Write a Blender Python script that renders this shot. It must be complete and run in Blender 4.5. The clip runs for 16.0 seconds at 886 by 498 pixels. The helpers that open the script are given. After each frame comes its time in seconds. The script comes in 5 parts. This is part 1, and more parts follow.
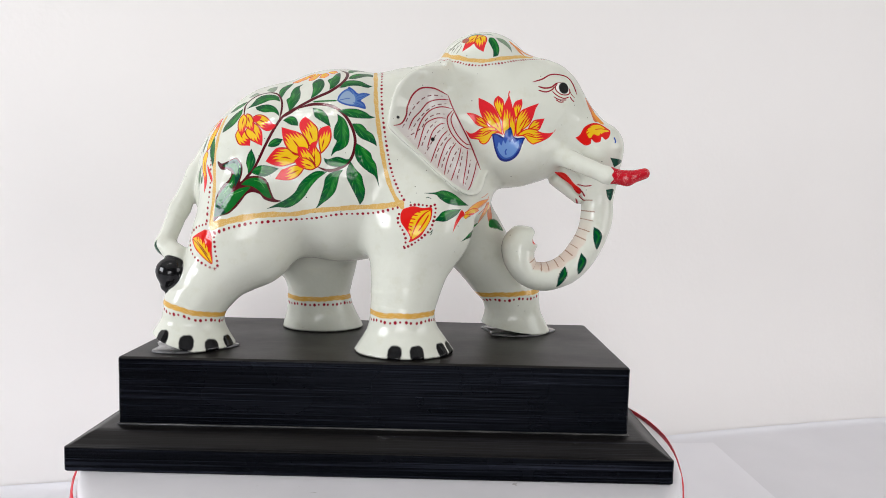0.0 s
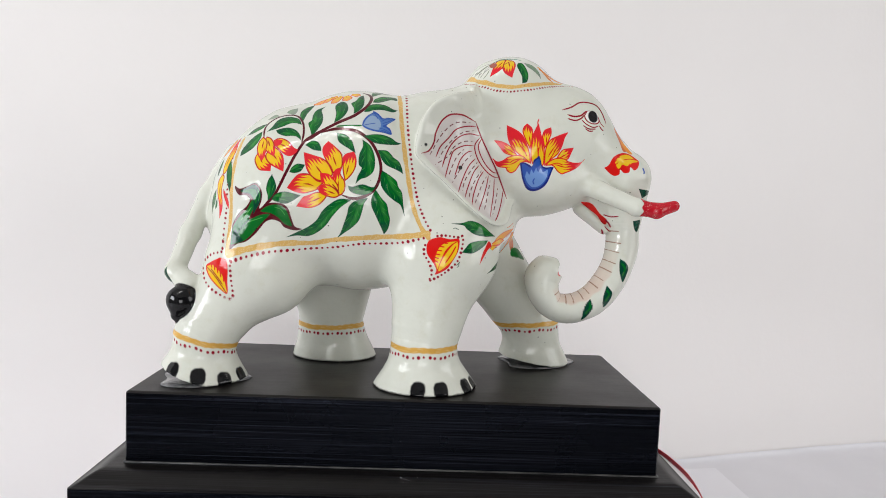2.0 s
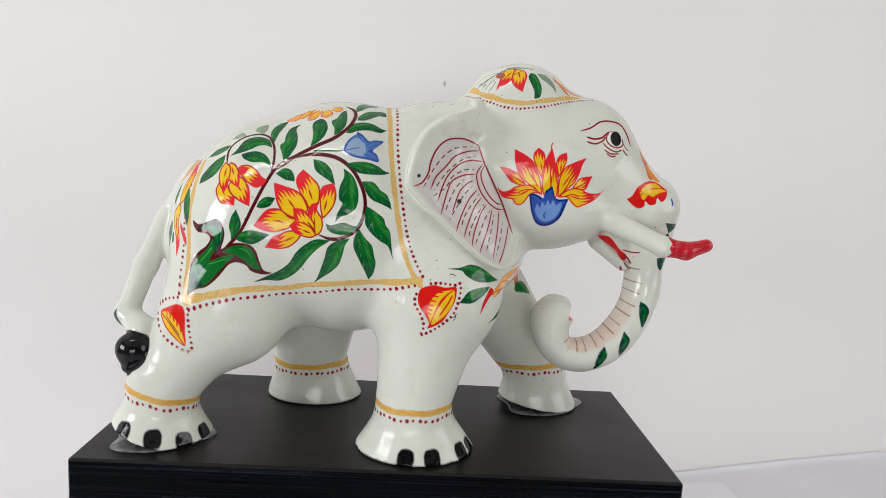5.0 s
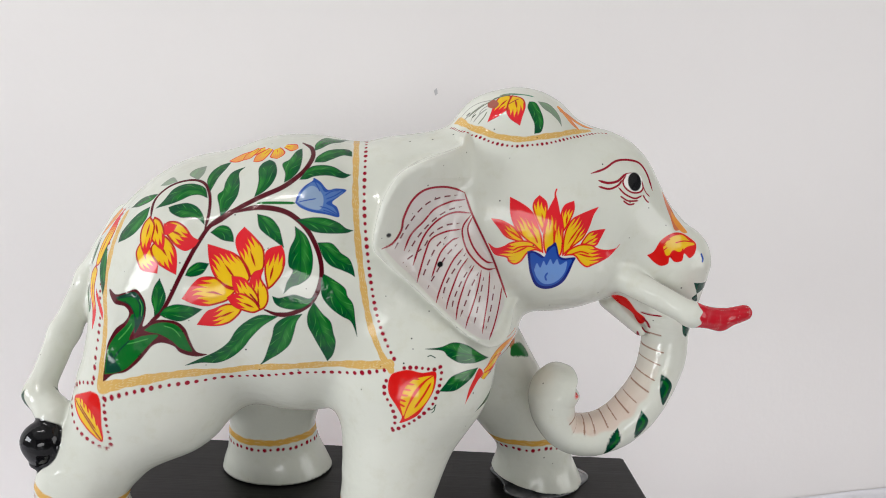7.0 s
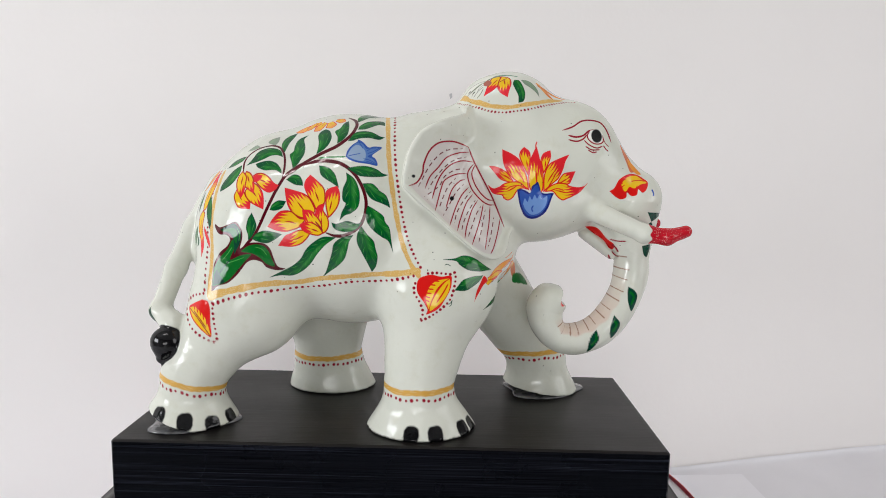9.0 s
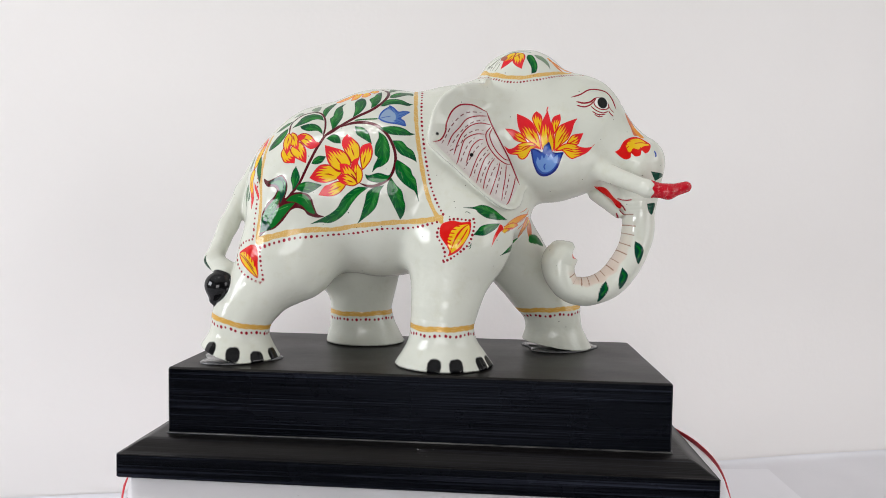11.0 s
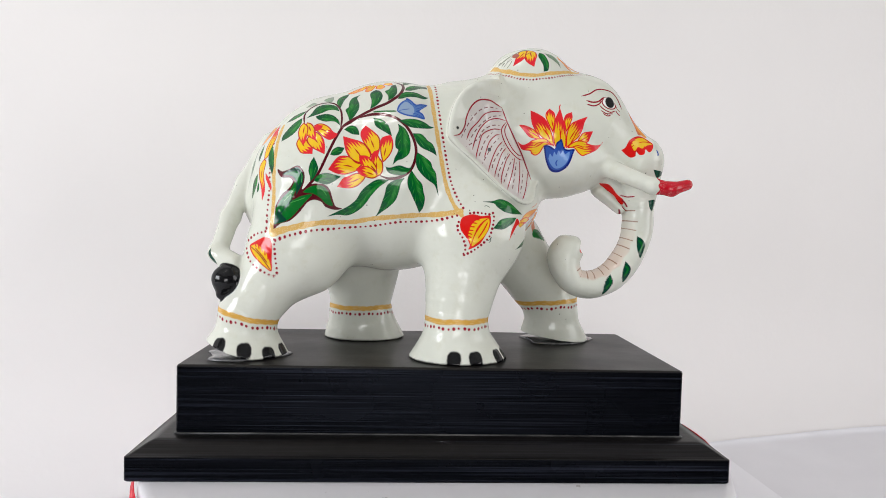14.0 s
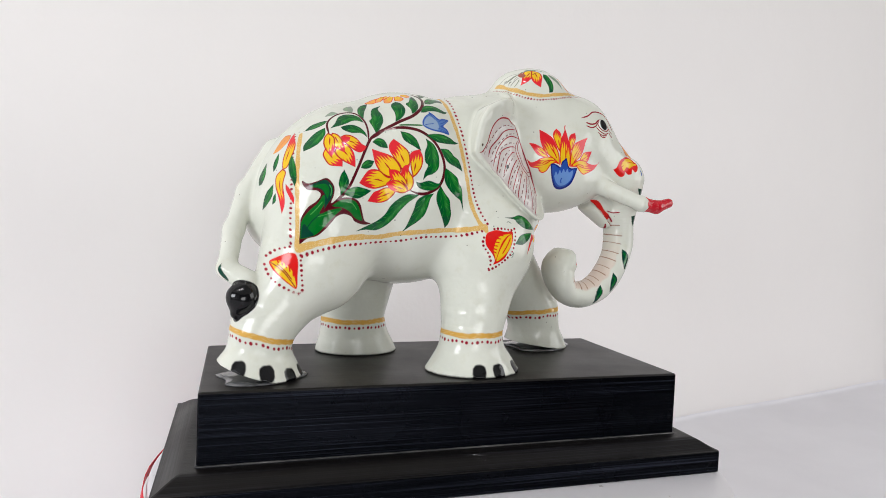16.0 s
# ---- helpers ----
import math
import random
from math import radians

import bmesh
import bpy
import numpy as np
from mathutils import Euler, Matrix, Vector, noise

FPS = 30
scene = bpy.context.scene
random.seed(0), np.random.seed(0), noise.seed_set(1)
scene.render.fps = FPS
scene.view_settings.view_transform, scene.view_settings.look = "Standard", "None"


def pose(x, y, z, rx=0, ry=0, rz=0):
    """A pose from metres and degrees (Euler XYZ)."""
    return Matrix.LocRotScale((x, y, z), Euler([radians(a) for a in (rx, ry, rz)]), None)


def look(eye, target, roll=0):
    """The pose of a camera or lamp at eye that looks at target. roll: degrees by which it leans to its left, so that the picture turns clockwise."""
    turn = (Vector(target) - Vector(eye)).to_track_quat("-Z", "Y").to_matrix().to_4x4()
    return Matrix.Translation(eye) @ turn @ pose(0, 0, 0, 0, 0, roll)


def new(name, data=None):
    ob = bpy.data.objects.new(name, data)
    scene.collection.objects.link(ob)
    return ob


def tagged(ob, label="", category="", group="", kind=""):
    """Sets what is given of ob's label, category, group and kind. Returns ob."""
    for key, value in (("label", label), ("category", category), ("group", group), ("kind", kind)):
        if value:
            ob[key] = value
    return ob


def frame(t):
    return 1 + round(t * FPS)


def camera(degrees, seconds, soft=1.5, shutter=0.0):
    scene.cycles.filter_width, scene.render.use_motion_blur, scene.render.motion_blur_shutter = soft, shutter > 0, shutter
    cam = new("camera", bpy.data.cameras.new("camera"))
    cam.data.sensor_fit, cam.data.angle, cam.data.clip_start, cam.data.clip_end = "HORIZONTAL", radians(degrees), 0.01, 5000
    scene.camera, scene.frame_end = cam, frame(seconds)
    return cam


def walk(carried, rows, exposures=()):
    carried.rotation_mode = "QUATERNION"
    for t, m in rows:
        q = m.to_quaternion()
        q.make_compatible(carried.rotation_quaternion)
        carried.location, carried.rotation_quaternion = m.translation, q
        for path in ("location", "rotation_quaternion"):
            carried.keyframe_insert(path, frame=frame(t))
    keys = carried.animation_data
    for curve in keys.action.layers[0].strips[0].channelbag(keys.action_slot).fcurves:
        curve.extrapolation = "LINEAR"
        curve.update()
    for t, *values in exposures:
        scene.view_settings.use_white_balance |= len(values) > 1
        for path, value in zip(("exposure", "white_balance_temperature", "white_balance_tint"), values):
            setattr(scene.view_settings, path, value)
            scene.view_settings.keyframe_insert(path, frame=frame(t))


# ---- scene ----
cam = camera(68.5, 16.0, soft=0.45)
PATH = [
    (0, (0.05, -0.473, 0.945), (0.047, 1.52, 0.778), 1.3),
    (0.5, (0.038, -0.475, 0.942), (0.061, 1.52, 0.796), 1.5),
    (1, (0.028, -0.473, 0.947), (0.074, 1.522, 0.803), 1.8),
    (1.5, (0.02, -0.471, 0.951), (0.064, 1.525, 0.817), 1.8),
    (2, (0.014, -0.453, 0.962), (0.077, 1.54, 0.814), 2.4),
    (2.5, (0.015, -0.44, 0.975), (0.057, 1.553, 0.824), 2.9),
    (3, (0.008, -0.42, 0.99), (0.085, 1.571, 0.82), 3.6),
    (3.2, (0.003, -0.413, 0.986), (0.093, 1.578, 0.824), 3.9),
    (5.3, (0.016, -0.372, 1.026), (0.092, 1.604, 0.728), 3.4),
    (5.5, (0.016, -0.366, 1.033), (0.081, 1.613, 0.754), 3.7),
    (6, (0.023, -0.329, 1.046), (0.091, 1.645, 0.732), 3.5),
    (6.5, (0.027, -0.308, 1.053), (0.104, 1.664, 0.728), 3.9),
    (7, (0.03, -0.293, 1.051), (0.094, 1.677, 0.707), 3.5),
    (7.5, (0.034, -0.298, 1.049), (0.095, 1.671, 0.7), 3.2),
    (8, (0.035, -0.342, 1.036), (0.045, 1.63, 0.701), 2.8),
    (8.5, (0.042, -0.384, 1.018), (0.01, 1.593, 0.713), 1.9),
    (9, (0.041, -0.42, 1.007), (0.01, 1.565, 0.762), 1.0),
    (9.2, (0.044, -0.427, 0.997), (-0.01, 1.558, 0.757), 1.0),
    (11.3, (0.056, -0.48, 0.932), (-0.092, 1.513, 0.846), 0.9),
    (11.5, (0.045, -0.48, 0.929), (-0.087, 1.513, 0.827), 1.0),
    (12, (0.041, -0.481, 0.926), (-0.095, 1.511, 0.814), 1.8),
    (12.5, (0.044, -0.476, 0.926), (-0.071, 1.518, 0.827), 1.6),
    (13, (0.022, -0.481, 0.928), (-0.039, 1.515, 0.825), 1.7),
    (13.5, (-0.003, -0.483, 0.928), (0.038, 1.515, 0.836), 1.4),
    (14, (-0.023, -0.482, 0.932), (0.087, 1.513, 0.838), 1.5),
    (14.5, (-0.052, -0.481, 0.933), (0.157, 1.505, 0.83), 1.6),
    (15, (-0.1, -0.477, 0.937), (0.27, 1.486, 0.839), 1.8),
    (15.5, (-0.101, -0.473, 0.939), (0.28, 1.488, 0.85), 2.0),
    (16, (-0.167, -0.459, 0.944), (0.436, 1.445, 0.847), 2.3),
]
walk(cam, [(t, look(eye, target, roll)) for t, eye, target, roll in PATH],
     [(0, -0.38), (3.2, -0.51), (5.3, -0.55), (7.5, -0.54), (9.0, -0.54), (11.3, -0.47), (13.0, -0.42), (16.0, -0.44)])
# ---- light ----
SLANT = math.degrees(math.atan(0.25))
ROOM = pose(0, 0.355, 0, 0, 0, SLANT)  # the room's own axes: x along the wall behind the table, -y into the room

world = bpy.data.worlds.new("sky")
scene.world = world
world.use_nodes = True
wn = world.node_tree.nodes
sky = wn.new("ShaderNodeTexSky")
sky.sky_type, sky.sun_disc, sky.sun_elevation, sky.sun_rotation = "NISHITA", False, radians(40), radians(200)
world.node_tree.links.new(sky.outputs["Color"], wn["Background"].inputs["Color"])
wn["Background"].inputs["Strength"].default_value = 0.1


def area_light(name, x, y, z, wide, high, turn, watts, tint, tip=0.0):
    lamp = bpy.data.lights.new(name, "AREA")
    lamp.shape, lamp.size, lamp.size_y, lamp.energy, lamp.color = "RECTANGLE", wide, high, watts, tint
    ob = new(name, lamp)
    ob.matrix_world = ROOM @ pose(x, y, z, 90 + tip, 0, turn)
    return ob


area_light("window_daylight", -2.98, -1.15, 1.42, 1.25, 0.95, -90, 69, (0.93, 0.962, 1.0))
# fill added on the right, no known source, to even out the back wall
area_light("right_fill", 2.43, -2.3, 1.5, 2.4, 1.7, 90, 60, (0.985, 0.972, 0.962))
# low front fill, its size and place made up to brighten legs and belly
area_light("front_fill", -1.15, -4.58, 0.72, 2.2, 1.1, 0, 60, (0.96, 0.975, 1.0))
tube = bpy.data.lights.new("ceiling_tube", "AREA")
tube.shape, tube.size, tube.size_y, tube.energy, tube.color = "RECTANGLE", 1.2, 0.04, 14, (1.0, 0.985, 0.965)
new("ceiling_tube", tube).matrix_world = ROOM @ pose(-1.0, -1.05, 2.68)
# ---- materials ----
def material(name, colour=(0.8, 0.8, 0.8), rough=0.5, metal=0.0, coat=0.0):
    m = bpy.data.materials.new(name)
    m.use_nodes = True
    b = m.node_tree.nodes["Principled BSDF"]
    b.inputs["Base Color"].default_value = (*colour, 1)
    b.inputs["Roughness"].default_value = rough
    b.inputs["Metallic"].default_value = metal
    b.inputs["Coat Weight"].default_value = coat
    return m, m.node_tree.nodes, m.node_tree.links, b


def noise_of(n, l, scale, detail=4.0, stretch=None, rough=0.55):
    co = n.new("ShaderNodeTexCoord")
    tex = n.new("ShaderNodeTexNoise")
    tex.inputs["Scale"].default_value, tex.inputs["Detail"].default_value, tex.inputs["Roughness"].default_value = scale, detail, rough
    if stretch:
        mp = n.new("ShaderNodeMapping")
        mp.inputs["Scale"].default_value = stretch
        l.new(co.outputs["Object"], mp.inputs["Vector"])
        l.new(mp.outputs["Vector"], tex.inputs["Vector"])
    else:
        l.new(co.outputs["Object"], tex.inputs["Vector"])
    return tex.outputs["Fac"]


def ramp(n, l, fac, *stops):
    r = n.new("ShaderNodeValToRGB")
    while len(r.color_ramp.elements) < len(stops):
        r.color_ramp.elements.new(0.5)
    for e, (at, c) in zip(r.color_ramp.elements, stops):
        e.position, e.color = at, (*c, 1) if len(c) == 3 else c
    l.new(fac, r.inputs["Fac"])
    return r.outputs["Color"]


def bump(n, l, b, height, strength, distance, before=None):
    k = n.new("ShaderNodeBump")
    k.inputs["Strength"].default_value, k.inputs["Distance"].default_value = strength, distance
    l.new(height, k.inputs["Height"])
    if before:
        l.new(before, k.inputs["Normal"])
    l.new(k.outputs["Normal"], b.inputs["Normal"])
    return k.outputs["Normal"]


def wall_paint():
    m, n, l, b = material("wall_paint", rough=0.75)
    l.new(ramp(n, l, noise_of(n, l, 1.6, 5), (0.3, (0.83, 0.80, 0.79)), (0.7, (0.86, 0.83, 0.82))), b.inputs["Base Color"])
    first = bump(n, l, b, noise_of(n, l, 9, 4), 0.12, 0.01)
    bump(n, l, b, noise_of(n, l, 180, 3), 0.08, 0.002, first)
    return m


def cloth_white():
    m, n, l, b = material("white_cloth", rough=0.8)
    l.new(ramp(n, l, noise_of(n, l, 5, 4), (0.3, (0.76, 0.75, 0.785)), (0.7, (0.82, 0.81, 0.845))), b.inputs["Base Color"])
    first = bump(n, l, b, noise_of(n, l, 6, 3), 0.25, 0.02)
    bump(n, l, b, noise_of(n, l, 700, 2), 0.1, 0.001, first)
    return m


def paper_white():
    m, n, l, b = material("white_paper", rough=0.6)
    l.new(ramp(n, l, noise_of(n, l, 8, 3), (0.3, (0.85, 0.84, 0.88)), (0.7, (0.89, 0.88, 0.92))), b.inputs["Base Color"])
    return m


def card_white():
    m, n, l, b = material("glossy_card", rough=0.32)
    speck = ramp(n, l, noise_of(n, l, 130, 2), (0.735, (0.0, 0.0, 0.0)), (0.75, (1, 1, 1)))
    mix = n.new("ShaderNodeMix")
    mix.data_type = "RGBA"
    l.new(speck, mix.inputs["Factor"])
    l.new(ramp(n, l, noise_of(n, l, 7, 5), (0.3, (0.67, 0.655, 0.685)), (0.7, (0.73, 0.715, 0.745))), mix.inputs["A"])
    mix.inputs["B"].default_value = (0.45, 0.42, 0.42, 1)
    l.new(mix.outputs["Result"], b.inputs["Base Color"])
    bump(n, l, b, noise_of(n, l, 25, 3), 0.08, 0.004)
    return m


def ribbon_red():
    m, n, l, b = material("red_ribbon", rough=0.5)
    l.new(ramp(n, l, noise_of(n, l, 60, 3, (1, 1, 8)), (0.3, (0.60, 0.008, 0.022)), (0.7, (0.74, 0.03, 0.05))), b.inputs["Base Color"])
    b.inputs["Specular IOR Level"].default_value = 0.3
    return m


def ebony(name, along, tone=1.0, shine=0.03, calm=0.0, rough=(0.3, 0.46)):
    """Black-stained, polished wood with fine grain along one axis; calm evens the grain out, towards a paler, warmer
    mean.
    """
    m, n, l, b = material(name, rough=0.3)
    # daylight's blue on the upright faces, put into the specular tint
    b.inputs["Specular Tint"].default_value = (1, 1, 1, 1) if calm else (0.68, 0.76, 1.0, 1)
    stretch = (0.7, 110, 110) if along == "x" else (110, 0.7, 110)
    grain = noise_of(n, l, 5.0, 6, stretch, 0.65)
    # warm mean: the wall's reflection on upward faces, put into the base colour
    mean = (0.0075, 0.006, 0.0052)
    c = [tuple(tone * (k + (q - k) * calm) for k, q in zip(col, mean)) for col in ((0.0004, 0.0005, 0.0008), (0.0016, 0.0019, 0.0032), (0.022, 0.0245, 0.036))]
    l.new(ramp(n, l, grain, (0.42, c[0]), (0.56, c[1]), (0.74, c[2])), b.inputs["Base Color"])
    low = 1 - 0.8 * (1 - calm)
    l.new(ramp(n, l, noise_of(n, l, 10.0, 5, stretch, 0.6), (0.34, (shine * low,) * 3), (0.70, (shine,) * 3)), b.inputs["Specular IOR Level"])
    l.new(ramp(n, l, noise_of(n, l, 14, 5), (0.3, (rough[0],) * 3), (0.75, (rough[1],) * 3)), b.inputs["Roughness"])
    first = bump(n, l, b, grain, 0.12 * (1 - 0.7 * calm), 0.002)
    bump(n, l, b, noise_of(n, l, 40, 4), 0.03, 0.002, first)
    return m


def enamel():
    m, n, l, b = material("painted_enamel", rough=0.4, coat=0.72)
    b.inputs["Specular IOR Level"].default_value = 0.0
    at = n.new("ShaderNodeAttribute")
    at.attribute_name = "paint"
    tone = n.new("ShaderNodeMix")
    tone.data_type, tone.blend_type = "RGBA", "MULTIPLY"
    tone.inputs["Factor"].default_value = 1.0
    l.new(at.outputs["Color"], tone.inputs["A"])
    l.new(ramp(n, l, noise_of(n, l, 22, 5), (0.3, (0.93, 0.935, 0.93)), (0.72, (1, 1, 1))), tone.inputs["B"])
    grime = n.new("ShaderNodeMix")
    grime.data_type, grime.blend_type = "RGBA", "MULTIPLY"
    grime.inputs["Factor"].default_value = 1.0
    l.new(tone.outputs["Result"], grime.inputs["A"])
    l.new(ramp(n, l, noise_of(n, l, 75, 6, None, 0.7), (0.28, (0.945, 0.935, 0.895)), (0.46, (1, 1, 1))), grime.inputs["B"])
    l.new(grime.outputs["Result"], b.inputs["Base Color"])
    b.inputs["Coat Roughness"].default_value = 0.09
    first = bump(n, l, b, noise_of(n, l, 38, 3), 0.32, 0.004)
    k = bump(n, l, b, noise_of(n, l, 230, 3), 0.10, 0.0012, first)
    l.new(k, b.inputs["Coat Normal"])
    return m


def glue_clear():
    m, n, l, b = material("dried_glue", (0.09, 0.09, 0.1), 0.15, coat=0.4)
    l.new(ramp(n, l, noise_of(n, l, 60, 4), (0.35, (0.045, 0.045, 0.048)), (0.65, (0.2, 0.2, 0.21))), b.inputs["Base Color"])
    return m


def plaster():
    m, n, l, b = material("ceiling_paint", rough=0.8)
    l.new(ramp(n, l, noise_of(n, l, 2, 4), (0.3, (0.56, 0.555, 0.545)), (0.7, (0.6, 0.595, 0.585))), b.inputs["Base Color"])
    return m


def floor_tile():
    m, n, l, b = material("floor_stone", rough=0.35)
    l.new(ramp(n, l, noise_of(n, l, 6, 6), (0.3, (0.085, 0.08, 0.076)), (0.7, (0.115, 0.11, 0.105))), b.inputs["Base Color"])
    return m


def table_wood():
    m, n, l, b = material("table_wood", rough=0.45)
    l.new(ramp(n, l, noise_of(n, l, 4, 5, (1, 20, 20)), (0.3, (0.16, 0.09, 0.05)), (0.7, (0.28, 0.17, 0.1))), b.inputs["Base Color"])
    return m


def panel_dark():
    m, n, l, b = material("grey_paint", rough=0.7)
    l.new(ramp(n, l, noise_of(n, l, 3, 5, (8, 8, 0.6)), (0.3, (0.10, 0.095, 0.09)), (0.7, (0.14, 0.133, 0.125))), b.inputs["Base Color"])
    return m


def side_paint():
    m, n, l, b = material("side_wall_paint", rough=0.75)
    l.new(ramp(n, l, noise_of(n, l, 2, 4), (0.3, (0.33, 0.325, 0.315)), (0.7, (0.37, 0.365, 0.355))), b.inputs["Base Color"])
    return m


def joint_line():
    m, n, l, b = material("pale_joint", rough=0.35)
    l.new(ramp(n, l, noise_of(n, l, 30, 5, (1, 1, 1)), (0.4, (0.008, 0.008, 0.009)), (0.65, (0.072, 0.070, 0.069))), b.inputs["Base Color"])
    return m


def wall_stain():
    m, n, l, b = material("wall_stain", (0.5, 0.49, 0.5), 0.8)
    return m


# cove and lit versions: the same wood, recoloured for faces that look up
COVE, COVE_END = ebony("ebony_cove", "x", 1.3, 0.30, 0.45), ebony("ebony_cove_end", "y", 1.3, 0.30, 0.45)
WALL, CLOTH, PAPER, CARD, RIBBON = wall_paint(), cloth_white(), paper_white(), card_white(), ribbon_red()
EBONY, EBONY_END, EBONY_LIT, EBONY_LIT_END, ENAMELLED, GLUE = ebony("ebony_stain", "x", 1.0, 0.15, rough=(0.22, 0.32)), ebony("ebony_stain_end", "y", 1.0, 0.15, rough=(0.22, 0.32)), ebony("ebony_lit", "x", 1.0, 0.30, 0.75), ebony("ebony_lit_end", "y", 1.0, 0.30, 0.75), enamel(), glue_clear()
CEILING, FLOOR, WOOD, STAIN, PANEL, JOINT, SIDE = plaster(), floor_tile(), table_wood(), wall_stain(), panel_dark(), joint_line(), side_paint()
# ---- building helpers ----
def mesh_from(name, bm, mat, parent=None, smooth=False, place=None):
    me = bpy.data.meshes.new(name)
    bm.normal_update()
    bm.to_mesh(me)
    bm.free()
    for f in me.polygons:
        f.use_smooth = smooth
    for k in mat if isinstance(mat, (list, tuple)) else (mat,):
        me.materials.append(k)
    ob = new(name, me)
    if parent:
        ob.parent = parent
    if place is not None:
        ob.matrix_world = place
    return ob


def part(name, bm, mat, parent, label="", smooth=False):
    return tagged(mesh_from(name, bm, mat, parent, smooth), label=label)


def box(bm, x0, y0, z0, x1, y1, z1, bevel=0.0):
    got = bmesh.ops.create_cube(bm, size=1, matrix=Matrix.Translation(((x0 + x1) / 2, (y0 + y1) / 2, (z0 + z1) / 2)) @ Matrix.Diagonal((x1 - x0, y1 - y0, z1 - z0, 1)))
    if bevel:
        edges = list({e for v in got["verts"] for e in v.link_edges})
        bmesh.ops.bevel(bm, geom=edges, offset=bevel, segments=3, affect="EDGES", profile=0.5)
    return bm


def rings(bm, loops, cap_low=True, cap_high=True, close=True):
    """A skin over loops of points, from the first to the last."""
    made = [[bm.verts.new(p) for p in loop] for loop in loops]
    for a, b in zip(made, made[1:]):
        n = len(a)
        for i in range(n if close else n - 1):
            bm.faces.new((a[i], a[(i + 1) % n], b[(i + 1) % n], b[i]))
    if cap_low:
        bm.faces.new(made[0][::-1])
    if cap_high:
        bm.faces.new(made[-1])
    return bm


# ---- the room ----
TABLE, TOP = 0.595, 0.743  # the table's height, and the height of the drum on it


def structure(name, label, boxes, mat, category):
    bm = bmesh.new()
    for b in boxes:
        box(bm, *b)
    return tagged(mesh_from(name, bm, mat, place=ROOM), label=label, category=category, kind="structure")


structure("wall_back", "plain off-white painted wall behind the table", [(-3.15, 0, 0, 2.6, 0.15, 2.75)], WALL, "wall")
structure("wall_left", "grey painted wall with a wide window opening", [
    (-3.15, -4.6, 0, -3.0, 0, 0.92), (-3.15, -4.6, 1.92, -3.0, 0, 2.75), (-3.15, -4.6, 0.92, -3.0, -1.8, 1.92), (-3.15, -0.5, 0.92, -3.0, 0, 1.92)], SIDE, "wall")
# unseen wall, opened only for the added fill on the right
structure("wall_right", "grey painted wall out of view, with a tall, wide opening for the fill light", [
    (2.45, -4.6, 0, 2.6, 0, 0.62), (2.45, -4.6, 2.38, 2.6, 0, 2.75), (2.45, -4.6, 0.62, 2.6, -3.53, 2.38), (2.45, -1.07, 0.62, 2.6, 0, 2.38)], SIDE, "wall")
# unseen wall, kept dark to hold the enamel's reflections down; opening for the fill
structure("wall_front", "dark grey painted wall out of view, with a low opening for the fill light", [
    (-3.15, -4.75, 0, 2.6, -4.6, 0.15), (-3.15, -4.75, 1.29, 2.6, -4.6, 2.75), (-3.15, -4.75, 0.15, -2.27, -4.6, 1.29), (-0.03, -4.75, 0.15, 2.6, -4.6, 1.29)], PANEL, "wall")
structure("ceiling", "white painted ceiling", [(-3.15, -4.75, 2.75, 2.6, 0.15, 2.85)], CEILING, "ceiling")
structure("floor", "dark grey stone floor", [(-3.15, -4.75, -0.1, 2.6, 0.15, 0)], FLOOR, "floor")

# a small grey scuff on the wall
def scuff(x, z, wide, high, seed):
    bm = bmesh.new()
    rng = random.Random(seed)
    verts = [bm.verts.new((x + wide * math.cos(a) * rng.uniform(0.5, 1), -0.0008, z + high * math.sin(a) * rng.uniform(0.5, 1))) for a in [k * math.tau / 12 for k in range(12)]]
    bm.faces.new(verts)
    return tagged(mesh_from("wall_scuff", bm, STAIN, place=ROOM), label="small grey scuff mark on the off-white wall", category="scuff mark", kind="structure")


# ---- the table and its cloth ----
def table():
    base = tagged(new("table"), label="wooden table under a white cloth, against the wall", category="table")
    base.matrix_world = ROOM @ pose(0, 0, 0)
    bm = bmesh.new()
    part("tabletop", box(bm, -1.15, -0.885, TABLE - 0.034, 1.35, -0.012, TABLE - 0.004, 0.003), WOOD, base)
    for x in (-1.08, 1.22):
        for y in (-0.825, -0.13):
            bm = bmesh.new()
            part("leg", box(bm, x, y, 0, x + 0.06, y + 0.06, TABLE - 0.034, 0.004), WOOD, base)
    return base


def table_cloth():
    """One sheet over the table's top and down its front, turned up a little against the wall, with soft folds."""
    bm = bmesh.new()
    rows = []
    xs = np.linspace(-1.16, 1.36, 127)
    for y, drop in [(-0.0012, -0.0075), (-0.002, -0.0045), (-0.0042, -0.0022), (-0.0085, -0.0008), (-0.015, -0.0001)] + [(y, 0) for y in np.linspace(-0.03, -0.89, 60)] + [(-0.895, 0.02), (-0.898, 0.12), (-0.901, 0.26)]:
        row = []
        for x in xs:
            lift = 0.0012 * noise.noise((x * 7, y * 7, 0)) + 0.0008 * noise.noise((x * 19, y * 19, 3)) + 0.0045 * math.exp(-((x - 0.66) / 0.2) ** 2) * max(0.0, 1 + y / 0.16)
            row.append((x, y + (0.012 * math.sin(x * 40) * drop / 0.26 if drop > 0 else 0), TABLE + lift - drop))
        rows.append(row)
    rings(bm, rows, False, False, close=False)
    bmesh.ops.recalc_face_normals(bm, faces=bm.faces)
    ob = mesh_from("table_cloth", bm, CLOTH, smooth=True, place=ROOM)
    return tagged(ob, label="white cloth spread over the table by the wall", category="tablecloth")


table()
table_cloth()


